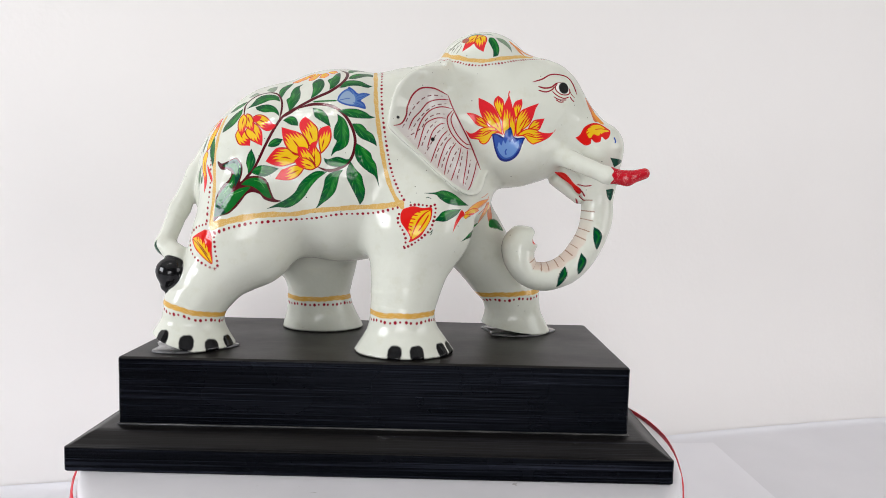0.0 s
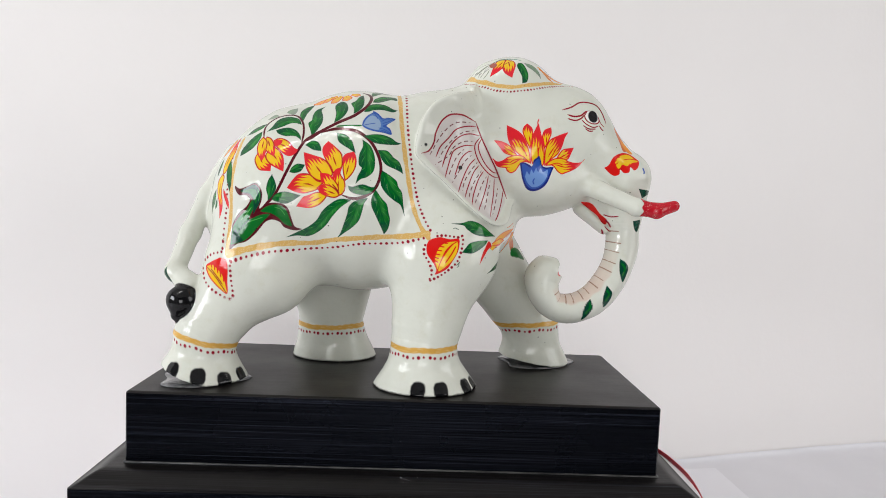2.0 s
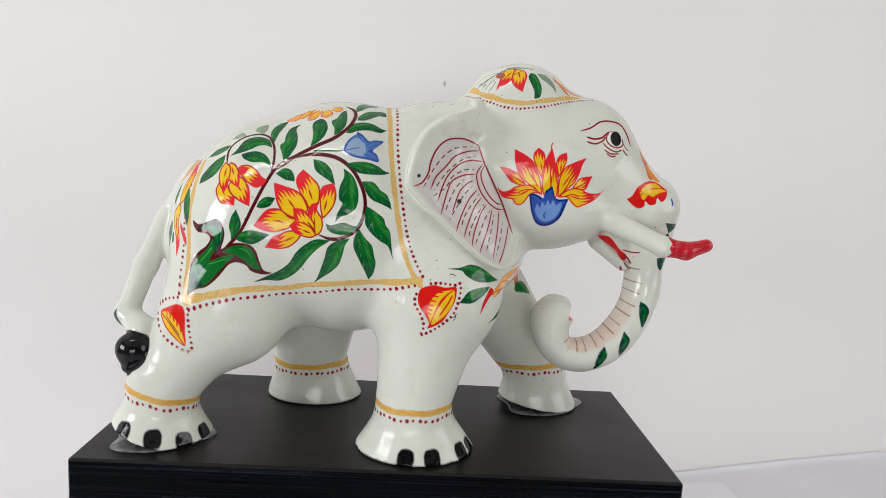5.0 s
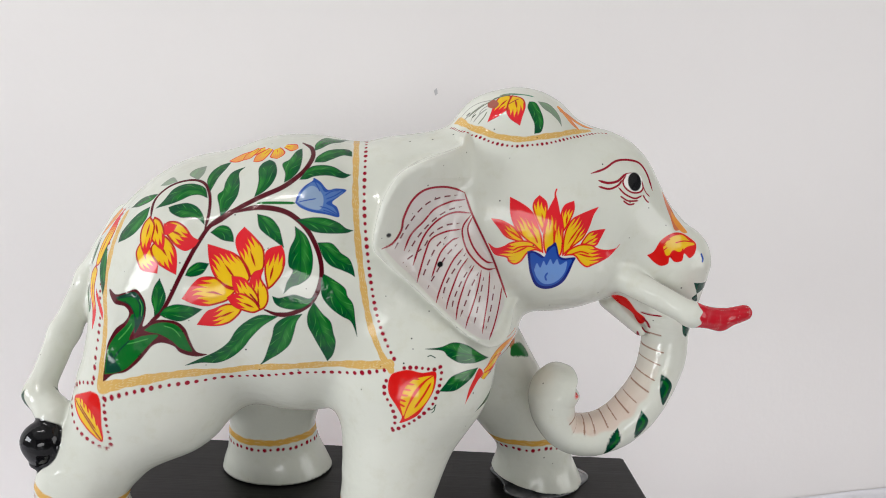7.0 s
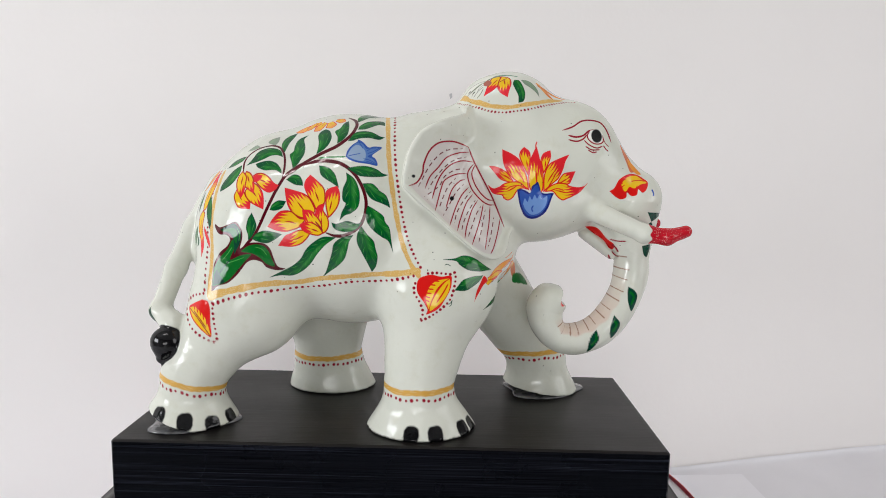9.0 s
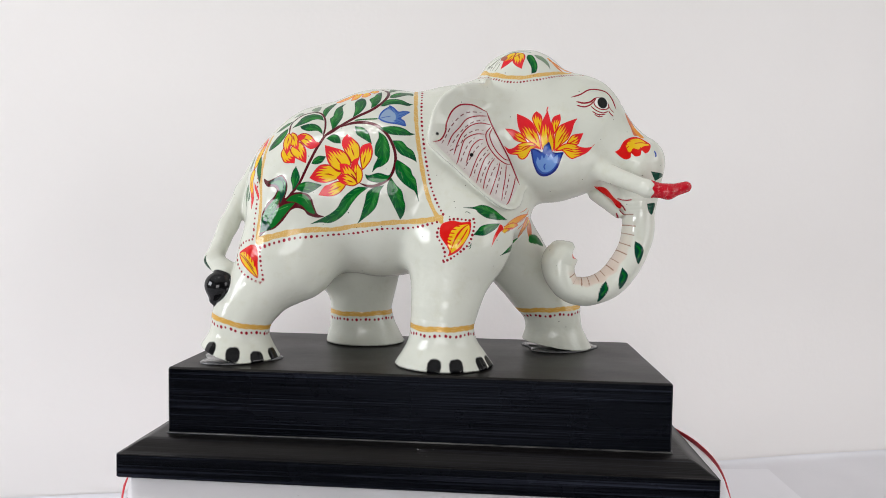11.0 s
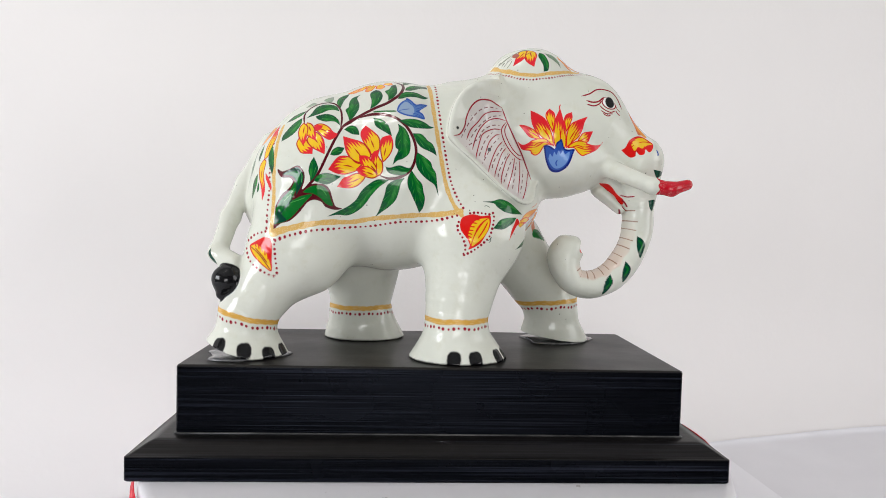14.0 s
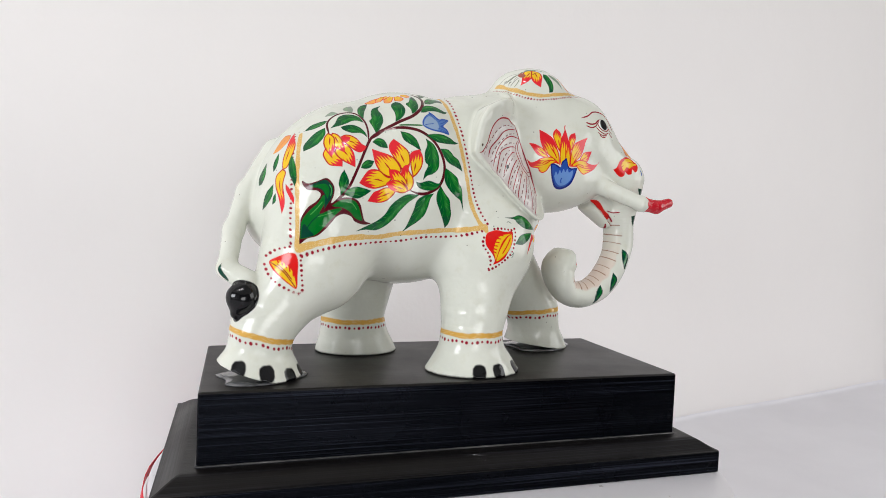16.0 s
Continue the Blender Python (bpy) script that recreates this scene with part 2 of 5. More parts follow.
def paper_sheet():
    bm = bmesh.new()
    nx, ny = 14, 20
    grid = [[bm.verts.new((0.148 * (i / nx - 1), -0.21 * j / ny, 0.0035 + 0.003 * (i / nx) ** 3 * (1 - j / ny) + 0.001 * noise.noise((i * 0.3, j * 0.3, 7)))) for i in range(nx + 1)] for j in range(ny + 1)]
    for j in range(ny):
        for i in range(nx):
            bm.faces.new((grid[j][i], grid[j + 1][i], grid[j + 1][i + 1], grid[j][i + 1]))
    ob = mesh_from("paper_sheet", bm, PAPER, smooth=True, place=pose(0.44, 0.43, TABLE, 0, 0, 2))
    return tagged(ob, label="sheet of plain white paper lying on the white tablecloth", category="paper")


paper_sheet()


# ---- the drum that carries the plinth ----
MID, RADIUS = (0.0075, 0.07), 0.235


def drum():
    base = tagged(new("round_stand"), label="round white card stand tied with a red ribbon, on the table", category="stand")
    base.location = (*MID, TABLE)
    bm = bmesh.new()
    high = TOP - TABLE
    turns = [k * math.tau / 96 for k in range(96)]
    prof = [(RADIUS - 0.004, 0.0025), (RADIUS - 0.001, 0.005), (RADIUS, 0.012), (RADIUS, high - 0.006), (RADIUS - 0.001, high - 0.0025), (RADIUS - 0.0035, high - 0.0005), (RADIUS - 0.008, high)]
    rings(bm, [[(r * math.cos(a), r * math.sin(a), z) for a in turns] for r, z in prof])
    part("body", bm, CARD, base, smooth=True)
    bm = bmesh.new()
    # along the ribbon, by degrees round the drum: how low it lies, how broad it is, how far its upper edge lies over the rim and its lower edge stands off
    way = (-150, -142, -134, -120, -90, -45, -25, -14, -4, 0, 8, 30, 60, 120, 170, 195, 202, 210)
    low = (0.005, 0.003, 0.010, 0.038, 0.055, 0.050, 0.026, 0.010, 0.003, 0.0, -0.0022, -0.0010, 0.003, 0.006, 0.004, 0.002, 0.006, 0.005)
    broad = (0.026, 0.030, 0.026, 0.018, 0.014, 0.014, 0.011, 0.004, 0.004, 0.006, 0.010, 0.012, 0.011, 0.014, 0.010, 0.003, 0.003, 0.026)
    lean = (0, 0, 0, 0, 0, 0, 0, 0, 0, -0.001, -0.003, -0.004, 0, 0, 0, 0, 0, 0)
    off = (0.003, 0.001, 0.001, 0.001, 0.001, 0.001, 0.001, 0.002, 0.0014, 0.001, 0.001, 0.001, 0.001, 0.001, 0.001, 0.003, 0.003, 0.003)
    loops = [[] for k in range(4)]
    for k in range(216):
        deg = -150 + 360 * k / 216
        a = math.radians(deg)
        z, w, o, over = (float(np.interp(deg, way, q)) for q in (low, broad, off, lean))
        wave = 0.0005 * math.sin(9 * a) + 0.0003 * math.sin(23 * a + 1)
        for ring, (thick, edge) in zip(loops, ((0, 0), (0, 1), (0.0005, 1), (0.0005, 0))):
            r = RADIUS + 0.0009 + thick + (o if edge else 0.35 * o + over) + wave * edge
            ring.append((r * math.cos(a), r * math.sin(a), high - z - w * edge))
    rings(bm, loops + [loops[0]], False, False)
    bmesh.ops.recalc_face_normals(bm, faces=bm.faces)
    part("ribbon", bm, RIBBON, base, "loose red satin ribbon", smooth=True)
    return base


drum()


# ---- the plinth ----
def plinth():
    base = tagged(new("display_plinth"), label="stepped black-stained wooden plinth with a moulded foot", category="plinth")
    base.location = (0, 0.08, TOP)

    def loop(d, z, r=0.0006):
        hx, hy = 0.19 + d, 0.08 + d
        return [(-hx + r, -hy, z), (hx - r, -hy, z), (hx, -hy + r, z), (hx, hy - r, z), (hx - r, hy, z), (-hx + r, hy, z), (-hx, hy - r, z), (-hx, -hy + r, z)]

    def paint(bm):
        bm.normal_update()
        for f in bm.faces:
            f.material_index = (1 if abs(f.normal.x) > abs(f.normal.y) and abs(f.normal.x) > 0.05 else 0) + (2 if f.normal.z > 0.2 else 0)

    bm = bmesh.new()
    def foot_top(d):
        """The moulding's height, d out from the block: a flat ledge that rolls over into a shallow cove."""
        k = min(1.0, max(0.0, (0.0262 - d) / 0.0175))
        return 0.0178 + 0.0080 * (k * k * (3 - 2 * k)) ** 0.8

    steps = [(0.0255, 0.0), (0.0265, 0.001), (0.0265, 0.0172)] + [(d, foot_top(d)) for d in np.linspace(0.0262, 0.0070, 17)] + [(0.001, 0.0258)]
    rings(bm, [loop(d, z, 0.0012) for d, z in steps])
    paint(bm)
    part("moulded_foot", bm, [EBONY, EBONY_END, COVE, COVE_END], base)
    # thin bead, paler than the wood, where block and foot meet
    bm = bmesh.new()
    bead = [(0.0, 0.0258), (0.0013, 0.0259), (0.0011, 0.0266), (0.0, 0.0269)]
    rings(bm, [loop(d, z, 0.0012) for d, z in bead], False, False)
    part("joint_bead", bm, JOINT, base, "thin pale line along the foot of the block", smooth=True)
    bm = bmesh.new()
    steps = [(-0.001, 0.0256), (0.0, 0.0266), (0.0, 0.0755), (-0.0006, 0.0766), (-0.0016, 0.077)]
    rings(bm, [loop(d, z, 0.0012) for d, z in steps])
    paint(bm)
    part("block", bm, [EBONY, EBONY_END, EBONY_LIT, EBONY_LIT_END], base)
    rng = random.Random(8)
    for k in range(8):  # spots of white paint on the moulding
        d, r = rng.uniform(0.0105, 0.018), rng.uniform(0.0002, 0.00045)
        bm = bmesh.new()
        at = (rng.uniform(0.004, 0.017), -0.08 - d, foot_top(d) + 0.0001)
        bmesh.ops.create_icosphere(bm, subdivisions=1, radius=r, matrix=Matrix.Translation(at) @ Matrix.Diagonal((1, 1, 0.5, 1)))
        part("paint_fleck", bm, PAPER, base, "tiny fleck of white paint", smooth=True)
    return base


plinth()
# ---- the figurine's form: distances in millimetres, x along it, y across it, z above the plinth ----
def blend(a, b, k):
    h = np.clip(0.5 + 0.5 * (b - a) / k, 0.0, 1.0)
    return b + (a - b) * h - k * h * (1.0 - h)


def ball(p, c, r):
    q = [(p[i] - c[i]) / r[i] for i in range(3)]
    k0 = np.sqrt(q[0] ** 2 + q[1] ** 2 + q[2] ** 2) + 1e-6
    k1 = np.sqrt((q[0] / r[0]) ** 2 + (q[1] / r[1]) ** 2 + (q[2] / r[2]) ** 2) + 1e-9
    return k0 * (k0 - 1.0) / k1


def limb(p, a, b, ra, rb, wide=1.0):
    """A rounded, tapered rod from a to b, wide times as thick across as along."""
    ax, ay, az = b[0] - a[0], (b[1] - a[1]) / wide, b[2] - a[2]
    qx, qy, qz = p[0] - a[0], (p[1] - a[1]) / wide, p[2] - a[2]
    h = np.clip((qx * ax + qy * ay + qz * az) / (ax * ax + ay * ay + az * az), 0.0, 1.0)
    return np.sqrt((qx - h * ax) ** 2 + (qy - h * ay) ** 2 + (qz - h * az) ** 2) - (ra + (rb - ra) * h)


def poly(x, y, corners):
    """Signed distance to a closed outline."""
    c = np.array(corners, np.float32)
    best, side = np.full(x.shape, 1e9, np.float32), np.ones(x.shape, np.float32)
    for i in range(len(c)):
        (x0, y0), (x1, y1) = c[i], c[i - 1]
        ex, ey, wx, wy = x1 - x0, y1 - y0, x - x0, y - y0
        h = np.clip((wx * ex + wy * ey) / (ex * ex + ey * ey), 0, 1)
        best = np.minimum(best, (wx - ex * h) ** 2 + (wy - ey * h) ** 2)
        c1, c2, c3 = y >= y0, y < y1, ex * wy > ey * wx
        side = np.where((c1 & c2 & c3) | (~c1 & ~c2 & ~c3), -side, side)
    return side * np.sqrt(best)


# feet: middle x, y, sole radius along and across, ankle x, ankle radius, band height, slope of the band
FEET = {
    "near_front": (20, -46, 40, 34, 18, 25, 32, 0.0),
    "near_hind": (-153, -44, 37, 32, -148.5, 22.5, 32, -0.24),
    "far_front": (117, 40, 33, 27, 114, 24.5, 38, 0.08),
    "far_hind": (-61, 42, 37, 29, -65, 28, 29.5, 0.0),
}
def rounded(corners, n=4):
    """A smooth closed line through the corners."""
    c = np.array(corners, float)
    out = []
    for i in range(len(c)):
        p, q, r, t = c[i - 1], c[i], c[(i + 1) % len(c)], c[(i + 2) % len(c)]
        for s in np.arange(n) / n:
            out.append(0.5 * (2 * q + (r - p) * s + (2 * p - 5 * q + 4 * r - t) * s**2 + (3 * q - p - 3 * r + t) * s**3))
    return np.array(out)


EAR = rounded([(53, 231), (48, 226), (39, 222.5), (29, 219), (19, 213), (14.5, 207.5), (10, 199), (7, 187), (6, 180), (7, 173), (16.5, 164.5), (28.5, 155), (39, 145), (54.5, 132), (67, 125), (78, 128), (86, 146), (112, 166), (112, 202), (92, 233)], 3)


def torso(p):
    d = ball(p, (-89, 0, 135), (67, 72, 69))
    d = blend(d, ball(p, (-87, 0, 147), (52, 72, 66)), 6)
    d = blend(d, ball(p, (-36, 0, 146.5), (84, 72, 80.5)), 9)
    d = blend(d, ball(p, (14, 0, 150), (52, 60, 79)), 10)
    d = blend(d, ball(p, (-108, -34, 92), (42, 37, 46)), 12)
    d = blend(d, ball(p, (-82, 34, 95), (42, 37, 48)), 12)
    d = blend(d, ball(p, (28, -33, 106), (46, 38, 48)), 12)
    d = blend(d, ball(p, (42, 28, 112), (40, 38, 48)), 12)
    d = blend(d, ball(p, (54, 2, 130), (37, 50, 36)), 8)
    return blend(d, ball(p, (-121, 2, 122), (42, 38, 37)), 6)


def legs(p):
    d = np.full(p[0].shape, 1e3, np.float32)
    tops = {"near_front": (26, -38, 90), "near_hind": (-120, -37, 76), "far_front": (62, 34, 104), "far_hind": (-62, 38, 84)}
    flare = {"near_front": 1.0, "near_hind": 1.1, "far_front": 0.8, "far_hind": 0.72}
    thick = {"near_front": 35, "near_hind": 30, "far_front": 32, "far_hind": 37}
    for name, (fx, fy, rx, ry, ax, ar, bz, slope) in FEET.items():
        leg = limb(p, tops[name], (ax, fy, 34), thick[name], ar)
        h = np.clip(p[2] / 32.0, 0, 1)
        mx, swell = fx + (ax - fx) * h, 1 - (1 - h) ** flare[name]
        ex, ey = rx + (ar - 5.5 - rx) * swell, ry + (ar - 6 - ry) * swell
        foot = (np.sqrt(((p[0] - mx) / ex) ** 2 + ((p[1] - fy) / ey) ** 2) - 1) * np.minimum(ex, ey)
        foot = np.maximum(foot, 0.6 * (p[2] - 40))
        leg = blend(leg, foot, 9)
        if name == "far_front":  # its heel is off the plinth
            leg = np.maximum(leg, 0.14 * np.clip(142 - p[0], 0, 60) - p[2])
        if name == "near_hind":  # so is the back of this sole
            leg = np.maximum(leg, 0.30 * np.clip(-138 - p[0], 0, 60) - p[2])
        d = np.minimum(d, leg)
    return d


def head(p):
    d = ball(p, (92, 0, 186), (62, 41, 55))
    d = blend(d, ball(p, (80, 0, 233), (36, 31, 27)), 12)
    d = blend(d, ball(p, (125, 0, 203), (39, 28, 36)), 12)
    d = blend(d, limb(p, (140, 0, 186), (172, -1, 166), 32, 25), 10)
    d = blend(d, ball(p, (110, 0, 163), (45, 38, 27)), 8)
    return blend(d, ball(p, (42, 0, 194), (36, 42, 40)), 12)


def flowing(rows, n=5):
    """A smooth open run through the rows."""
    c = np.array(rows, float)
    c = np.vstack([2 * c[0] - c[1], c, 2 * c[-1] - c[-2]])
    out = []
    for i in range(len(c) - 3):
        p, q, r, t = c[i : i + 4]
        for s in np.arange(n) / n:
            out.append(0.5 * (2 * q + (r - p) * s + (2 * p - 5 * q + 4 * r - t) * s**2 + (3 * q - p - 3 * r + t) * s**3))
    return np.array(out + [c[-2]])


# the trunk: x, y, z, radius and how many times as thick it is across
TRUNK = flowing([(178.5, 0, 165, 21, 1.15), (179.8, 0, 127, 14, 1.2), (179, -2, 108.5, 13.3, 1.2), (174.4, -5, 91.7, 12.6, 1.2), (166.2, -7, 76.8, 12.7, 1.2), (156, -8, 65.6, 12.7, 1.18), (144.2, -10, 59.4, 12.4, 1.18), (132, -11, 57.6, 12, 1.25), (120.8, -12, 61, 11.3, 1.35), (114, -12, 70.5, 12.8, 1.35), (112.5, -11, 81, 14, 1.3), (114, -11, 85, 14, 1.3), (116, -11, 88, 13.4, 1.3)], 9)


def trunk(p):
    out = np.full(p[0].shape, 60.0, np.float32)
    m = (p[0] > 84) & (p[2] > 28) & (p[2] < 215) & (np.abs(p[1]) < 50)
    q = [k[m] for k in p]
    d = np.full(q[0].shape, 60.0, np.float32)
    for a, b in zip(TRUNK, TRUNK[1:]):
        d = np.minimum(d, limb(q, a[:3], b[:3], a[3], b[3], a[4]))
    notch = ball(q, (127.5, -13, 90), (6, 18, 4.8))
    end = np.maximum(q[2] - 100.5 + 0.08 * (q[0] - 112), 0.96 * (q[0] - 125) + 0.28 * (q[2] - 98))
    d = np.where(q[2] > 75, -blend(-d, np.where(q[0] < 140, -end, 60.0), 2), d)
    out[m] = -blend(-d, notch, 1.5)
    return out


def tusks(p):
    d = np.full(p[0].shape, 1e3, np.float32)
    for s in (-1, 1):
        t = limb(p, (138, s * 22, 160.5), (178, s * 38, 143.2), 8.2, 6.4)
        t = blend(t, limb(p, (178, s * 38, 143.2), (194.5, s * 38, 140.8), 6.4, 5.6), 3)
        d = np.minimum(d, blend(t, limb(p, (194.5, s * 38, 140.8), (208, s * 36, 144.8), 5.6, 4.4), 3))
    return d


def ear(p, s):
    """A flap with a crisp outer crest, whose face falls away inwards into a shallow hollow and on into the cheek."""
    out = np.full(p[0].shape, 40.0, np.float32)
    m = (p[0] > -12) & (p[0] < 116) & (p[2] > 100) & (p[2] < 240) & (p[1] * s > 8)
    x, y, z = p[0][m], (p[1] * s)[m], p[2][m]
    flap = poly(x, z, EAR)
    wide = 6 + 17 * np.clip((z - 163) / 26, 0, 1)
    k = np.clip(-flap / wide, 0, 1)
    hollow = (5 + 6 * np.clip((z - 140) / 40, 0, 1)) * k * k * (3 - 2 * k)
    top = 70.5 - 0.14 * (x - 8) - 0.03 * np.maximum(x - np.clip(30 + 0.4 * (200 - z), 28, 62) + np.clip(z - 210, 0, 30) * 0.7, 0) ** 2
    face = top - hollow - 0.06 * np.maximum(x - 12, 0) * k + 0.45 * k * np.sin((x - 0.55 * z) * 0.42)
    d = -blend(-flap - 1.5, face - y - 1.5, 4) - 1.5
    out[m] = np.maximum(d, 20 - y)
    return out


def tail(p):
    d = limb(p, (-140, 0, 172), (-160, -4, 138), 9.5, 8.5)
    d = blend(d, limb(p, (-160, -4, 138), (-170, -18, 108), 8.5, 7.5), 5)
    d = blend(d, limb(p, (-170, -18, 108), (-174, -38, 80), 7.5, 7), 5)
    d = blend(d, limb(p, (-174, -38, 80), (-160, -47, 71), 7, 9), 5)
    return blend(d, blend(ball(p, (-162.5, -54, 60), (11.5, 10, 11.5)), limb(p, (-163, -54, 58), (-166.5, -54, 48.5), 8.5, 4.5), 4), 2)


def nails():
    """Middles of the toenails, and which way they face."""
    rows = ((-163.5, -65.5, 13.5, -107), (-145, -69, 10.5, -76), (-128.5, -63, 6.5, -45), (-121.5, -49, 7, -8), (15, -74.3, 7.5, -99), (30.6, -73.2, 7.4, -72), (48, -61.5, 7.2, -36), (55, -52, 6.5, -12))
    return rows


def figure(p):
    d = blend(torso(p), legs(p), 12)
    d = blend(d, head(p), 9)
    d = blend(d, trunk(p), 7)
    d = blend(d, tusks(p), 4)
    d = blend(d, blend(limb(p, (143, -2, 139.5), (163, -2, 123), 5.2, 3.8, 2.4), limb(p, (150, -2, 148), (172, -1, 129), 8, 6, 1.5), 2), 3)
    soft = 2.5 + 7 * np.clip((p[0] - 36) / 16, 0, 1) * np.clip((p[2] - 178) / 16, 0, 1)
    d = blend(d, ear(p, -1), soft)
    d = blend(d, ear(p, 1), soft)
    d = blend(d, tail(p), 3)
    # the carver's hand: shallow dents and swellings
    d = d + 0.5 * np.sin(p[0] * 0.11 + 1.3 * np.sin(p[2] * 0.05)) * np.sin(p[2] * 0.10 + 1.1 * np.sin(p[0] * 0.04)) * np.cos(p[1] * 0.06) + 0.1 * np.sin(p[0] * 0.29 + p[2] * 0.13 + 2) * np.sin(p[2] * 0.27 - p[0] * 0.11 + p[1] * 0.17)
    return np.maximum(d, -p[2])


def net(step, lo, hi):
    """The surface where figure() is nought, as quads on a grid."""
    ax = [np.arange(lo[i], hi[i] + step, step, dtype=np.float32) for i in range(3)]
    slabs = []
    for x in np.array_split(ax[0], 8):
        slabs.append(figure(np.meshgrid(x, ax[1], ax[2], indexing="ij")).astype(np.float32))
    v = np.concatenate(slabs)
    n = v.shape
    inside = v < 0
    cells = np.zeros([k - 1 for k in n], np.int8)
    sl = lambda o, k: slice(o, k - 1 + o)
    for i in (0, 1):
        for j in (0, 1):
            for k in (0, 1):
                cells += inside[sl(i, n[0]), sl(j, n[1]), sl(k, n[2])]
    ix = np.argwhere((cells > 0) & (cells < 8))
    number = np.full(cells.shape, -1, np.int64)
    number[tuple(ix.T)] = np.arange(len(ix))
    total, count = np.zeros((len(ix), 3)), np.zeros(len(ix))
    corner = [(i, j, k) for i in (0, 1) for j in (0, 1) for k in (0, 1)]
    for a in corner:
        for b in corner:
            if sum(b) - sum(a) == 1 and all(q >= w for q, w in zip(b, a)):
                va, vb = v[tuple((ix + a).T)], v[tuple((ix + b).T)]
                cross = (va < 0) != (vb < 0)
                f = np.where(cross, va / np.where(cross, va - vb, 1), 0)[:, None]
                total += np.where(cross[:, None], np.array(a) + f * (np.array(b) - np.array(a)), 0)
                count += cross
    verts = (ix + total / count[:, None]) * step + np.array([a[0] for a in ax])
    faces = []
    for axis in range(3):
        o1, o2 = [q for q in range(3) if q != axis]
        a = np.moveaxis(inside, axis, 0)
        e = np.argwhere(np.moveaxis(a[:-1] != a[1:], 0, axis))
        e = e[(e[:, o1] > 0) & (e[:, o2] > 0) & (e[:, o1] < n[o1] - 1) & (e[:, o2] < n[o2] - 1)]
        quad = []
        for s1, s2 in ((0, 0), (1, 0), (1, 1), (0, 1)):
            q = e.copy()
            q[:, o1] -= s1
            q[:, o2] -= s2
            quad.append(number[tuple(q.T)])
        quad = np.stack(quad, 1)
        out = inside[tuple(e.T)]
        flip = out if axis == 1 else ~out
        quad[flip] = quad[flip][:, ::-1]
        faces.append(quad)
    return verts, np.concatenate(faces)


def slope_of(v):
    g = []
    for i in range(3):
        s = np.zeros(3)
        s[i] = 0.4
        g.append(figure((v + s).T.astype(np.float32)) - figure((v - s).T.astype(np.float32)))
    g = np.stack(g, 1).astype(float)
    return g / (np.linalg.norm(g, axis=1, keepdims=True) + 1e-9)


def split(verts, quads, pick):
    """Cuts the picked quads into four."""
    q = quads[pick]
    e = np.sort(np.concatenate([q[:, [i, (i + 1) % 4]] for i in range(4)]), 1)
    key, back = np.unique(e[:, 0] * (len(verts) + 1) + e[:, 1], return_inverse=True)
    pair = np.stack([key // (len(verts) + 1), key % (len(verts) + 1)], 1)
    mid = len(verts) + back.reshape(4, -1).T
    centre = len(verts) + len(pair) + np.arange(len(q))
    more = np.concatenate([verts, verts[pair].mean(1), verts[q].mean(1)])
    small = [np.stack([q[:, i], mid[:, i], centre, mid[:, i - 1]], 1) for i in range(4)]
    return more, np.concatenate([quads[~pick]] + small)


def shape():
    v, f = net(2.0, (-206, -92, -4), (226, 92, 272))
    v -= slope_of(v) * figure(v.T.astype(np.float32))[:, None]
    for level, (turned, fine) in enumerate(((0.35, 1), (0.1, 2), (0.0, 3))):
        n, c = slope_of(v), v[f].mean(1)
        pick = n[f].mean(1)[:, 1] < turned
        if fine == 2:
            pick &= ((c[:, 2] > 66) & (c[:, 1] < 12)) | ((c[:, 2] > 3) & (c[:, 2] < 46)) | ((c[:, 0] < -145) & (c[:, 2] > 36) & (c[:, 1] < -20))
        if fine == 3:
            cloth = (c[:, 0] > -128) & (c[:, 0] < 12) & (c[:, 2] > 96) & (c[:, 1] < 0)
            cheek = (c[:, 0] > 20) & (c[:, 0] < 200) & (c[:, 2] > 124) & (c[:, 1] < -12)
            bud = (c[:, 0] > 5) & (c[:, 0] < 66) & (c[:, 2] > 72) & (c[:, 2] < 126) & (c[:, 1] < -20)
            pick &= cloth | cheek | bud
        first = len(v)
        v, f = split(v, f, pick)
        late = v[first:]
        late -= slope_of(late) * np.clip(figure(late.T.astype(np.float32)), -1, 1)[:, None]
    return v, f
# ---- the painted ornament: each stroke is laid on the surface in a flat chart, in millimetres ----
GREEN, DEEP, LIME, MAROON = (0.0, 0.13, 0.014), (0.0, 0.048, 0.026), (0.06, 0.33, 0.06), (0.085, 0.002, 0.008)
RED, CRIMSON, YELLOW, GOLD = (0.66, 0.010, 0.008), (0.29, 0.004, 0.018), (0.80, 0.49, 0.012), (0.66, 0.41, 0.125)
GLINT = (0.72, 0.56, 0.30)
FLAME, RUST, BELL3 = (0.70, 0.018, 0.028), (0.42, 0.008, 0.010), (0.27, 0.37, 0.53)
BLUE, NAVY, SKY, BLACK = (0.02, 0.075, 0.36), (0.005, 0.014, 0.17), (0.14, 0.27, 0.58), (0.004, 0.004, 0.005)
ORANGE, ENAMEL, PINK = (0.80, 0.30, 0.05), (0.665, 0.672, 0.60), (0.70, 0.52, 0.50)


def chart_body(v):
    return v[:, 0], 70 * np.arctan2(-v[:, 1], v[:, 2] - 130)


def chart_side(v):
    return v[:, 0], v[:, 2]


def chart_cap(v):
    return v[:, 0], 60 * np.arctan2(-v[:, 1], v[:, 2] - 195)


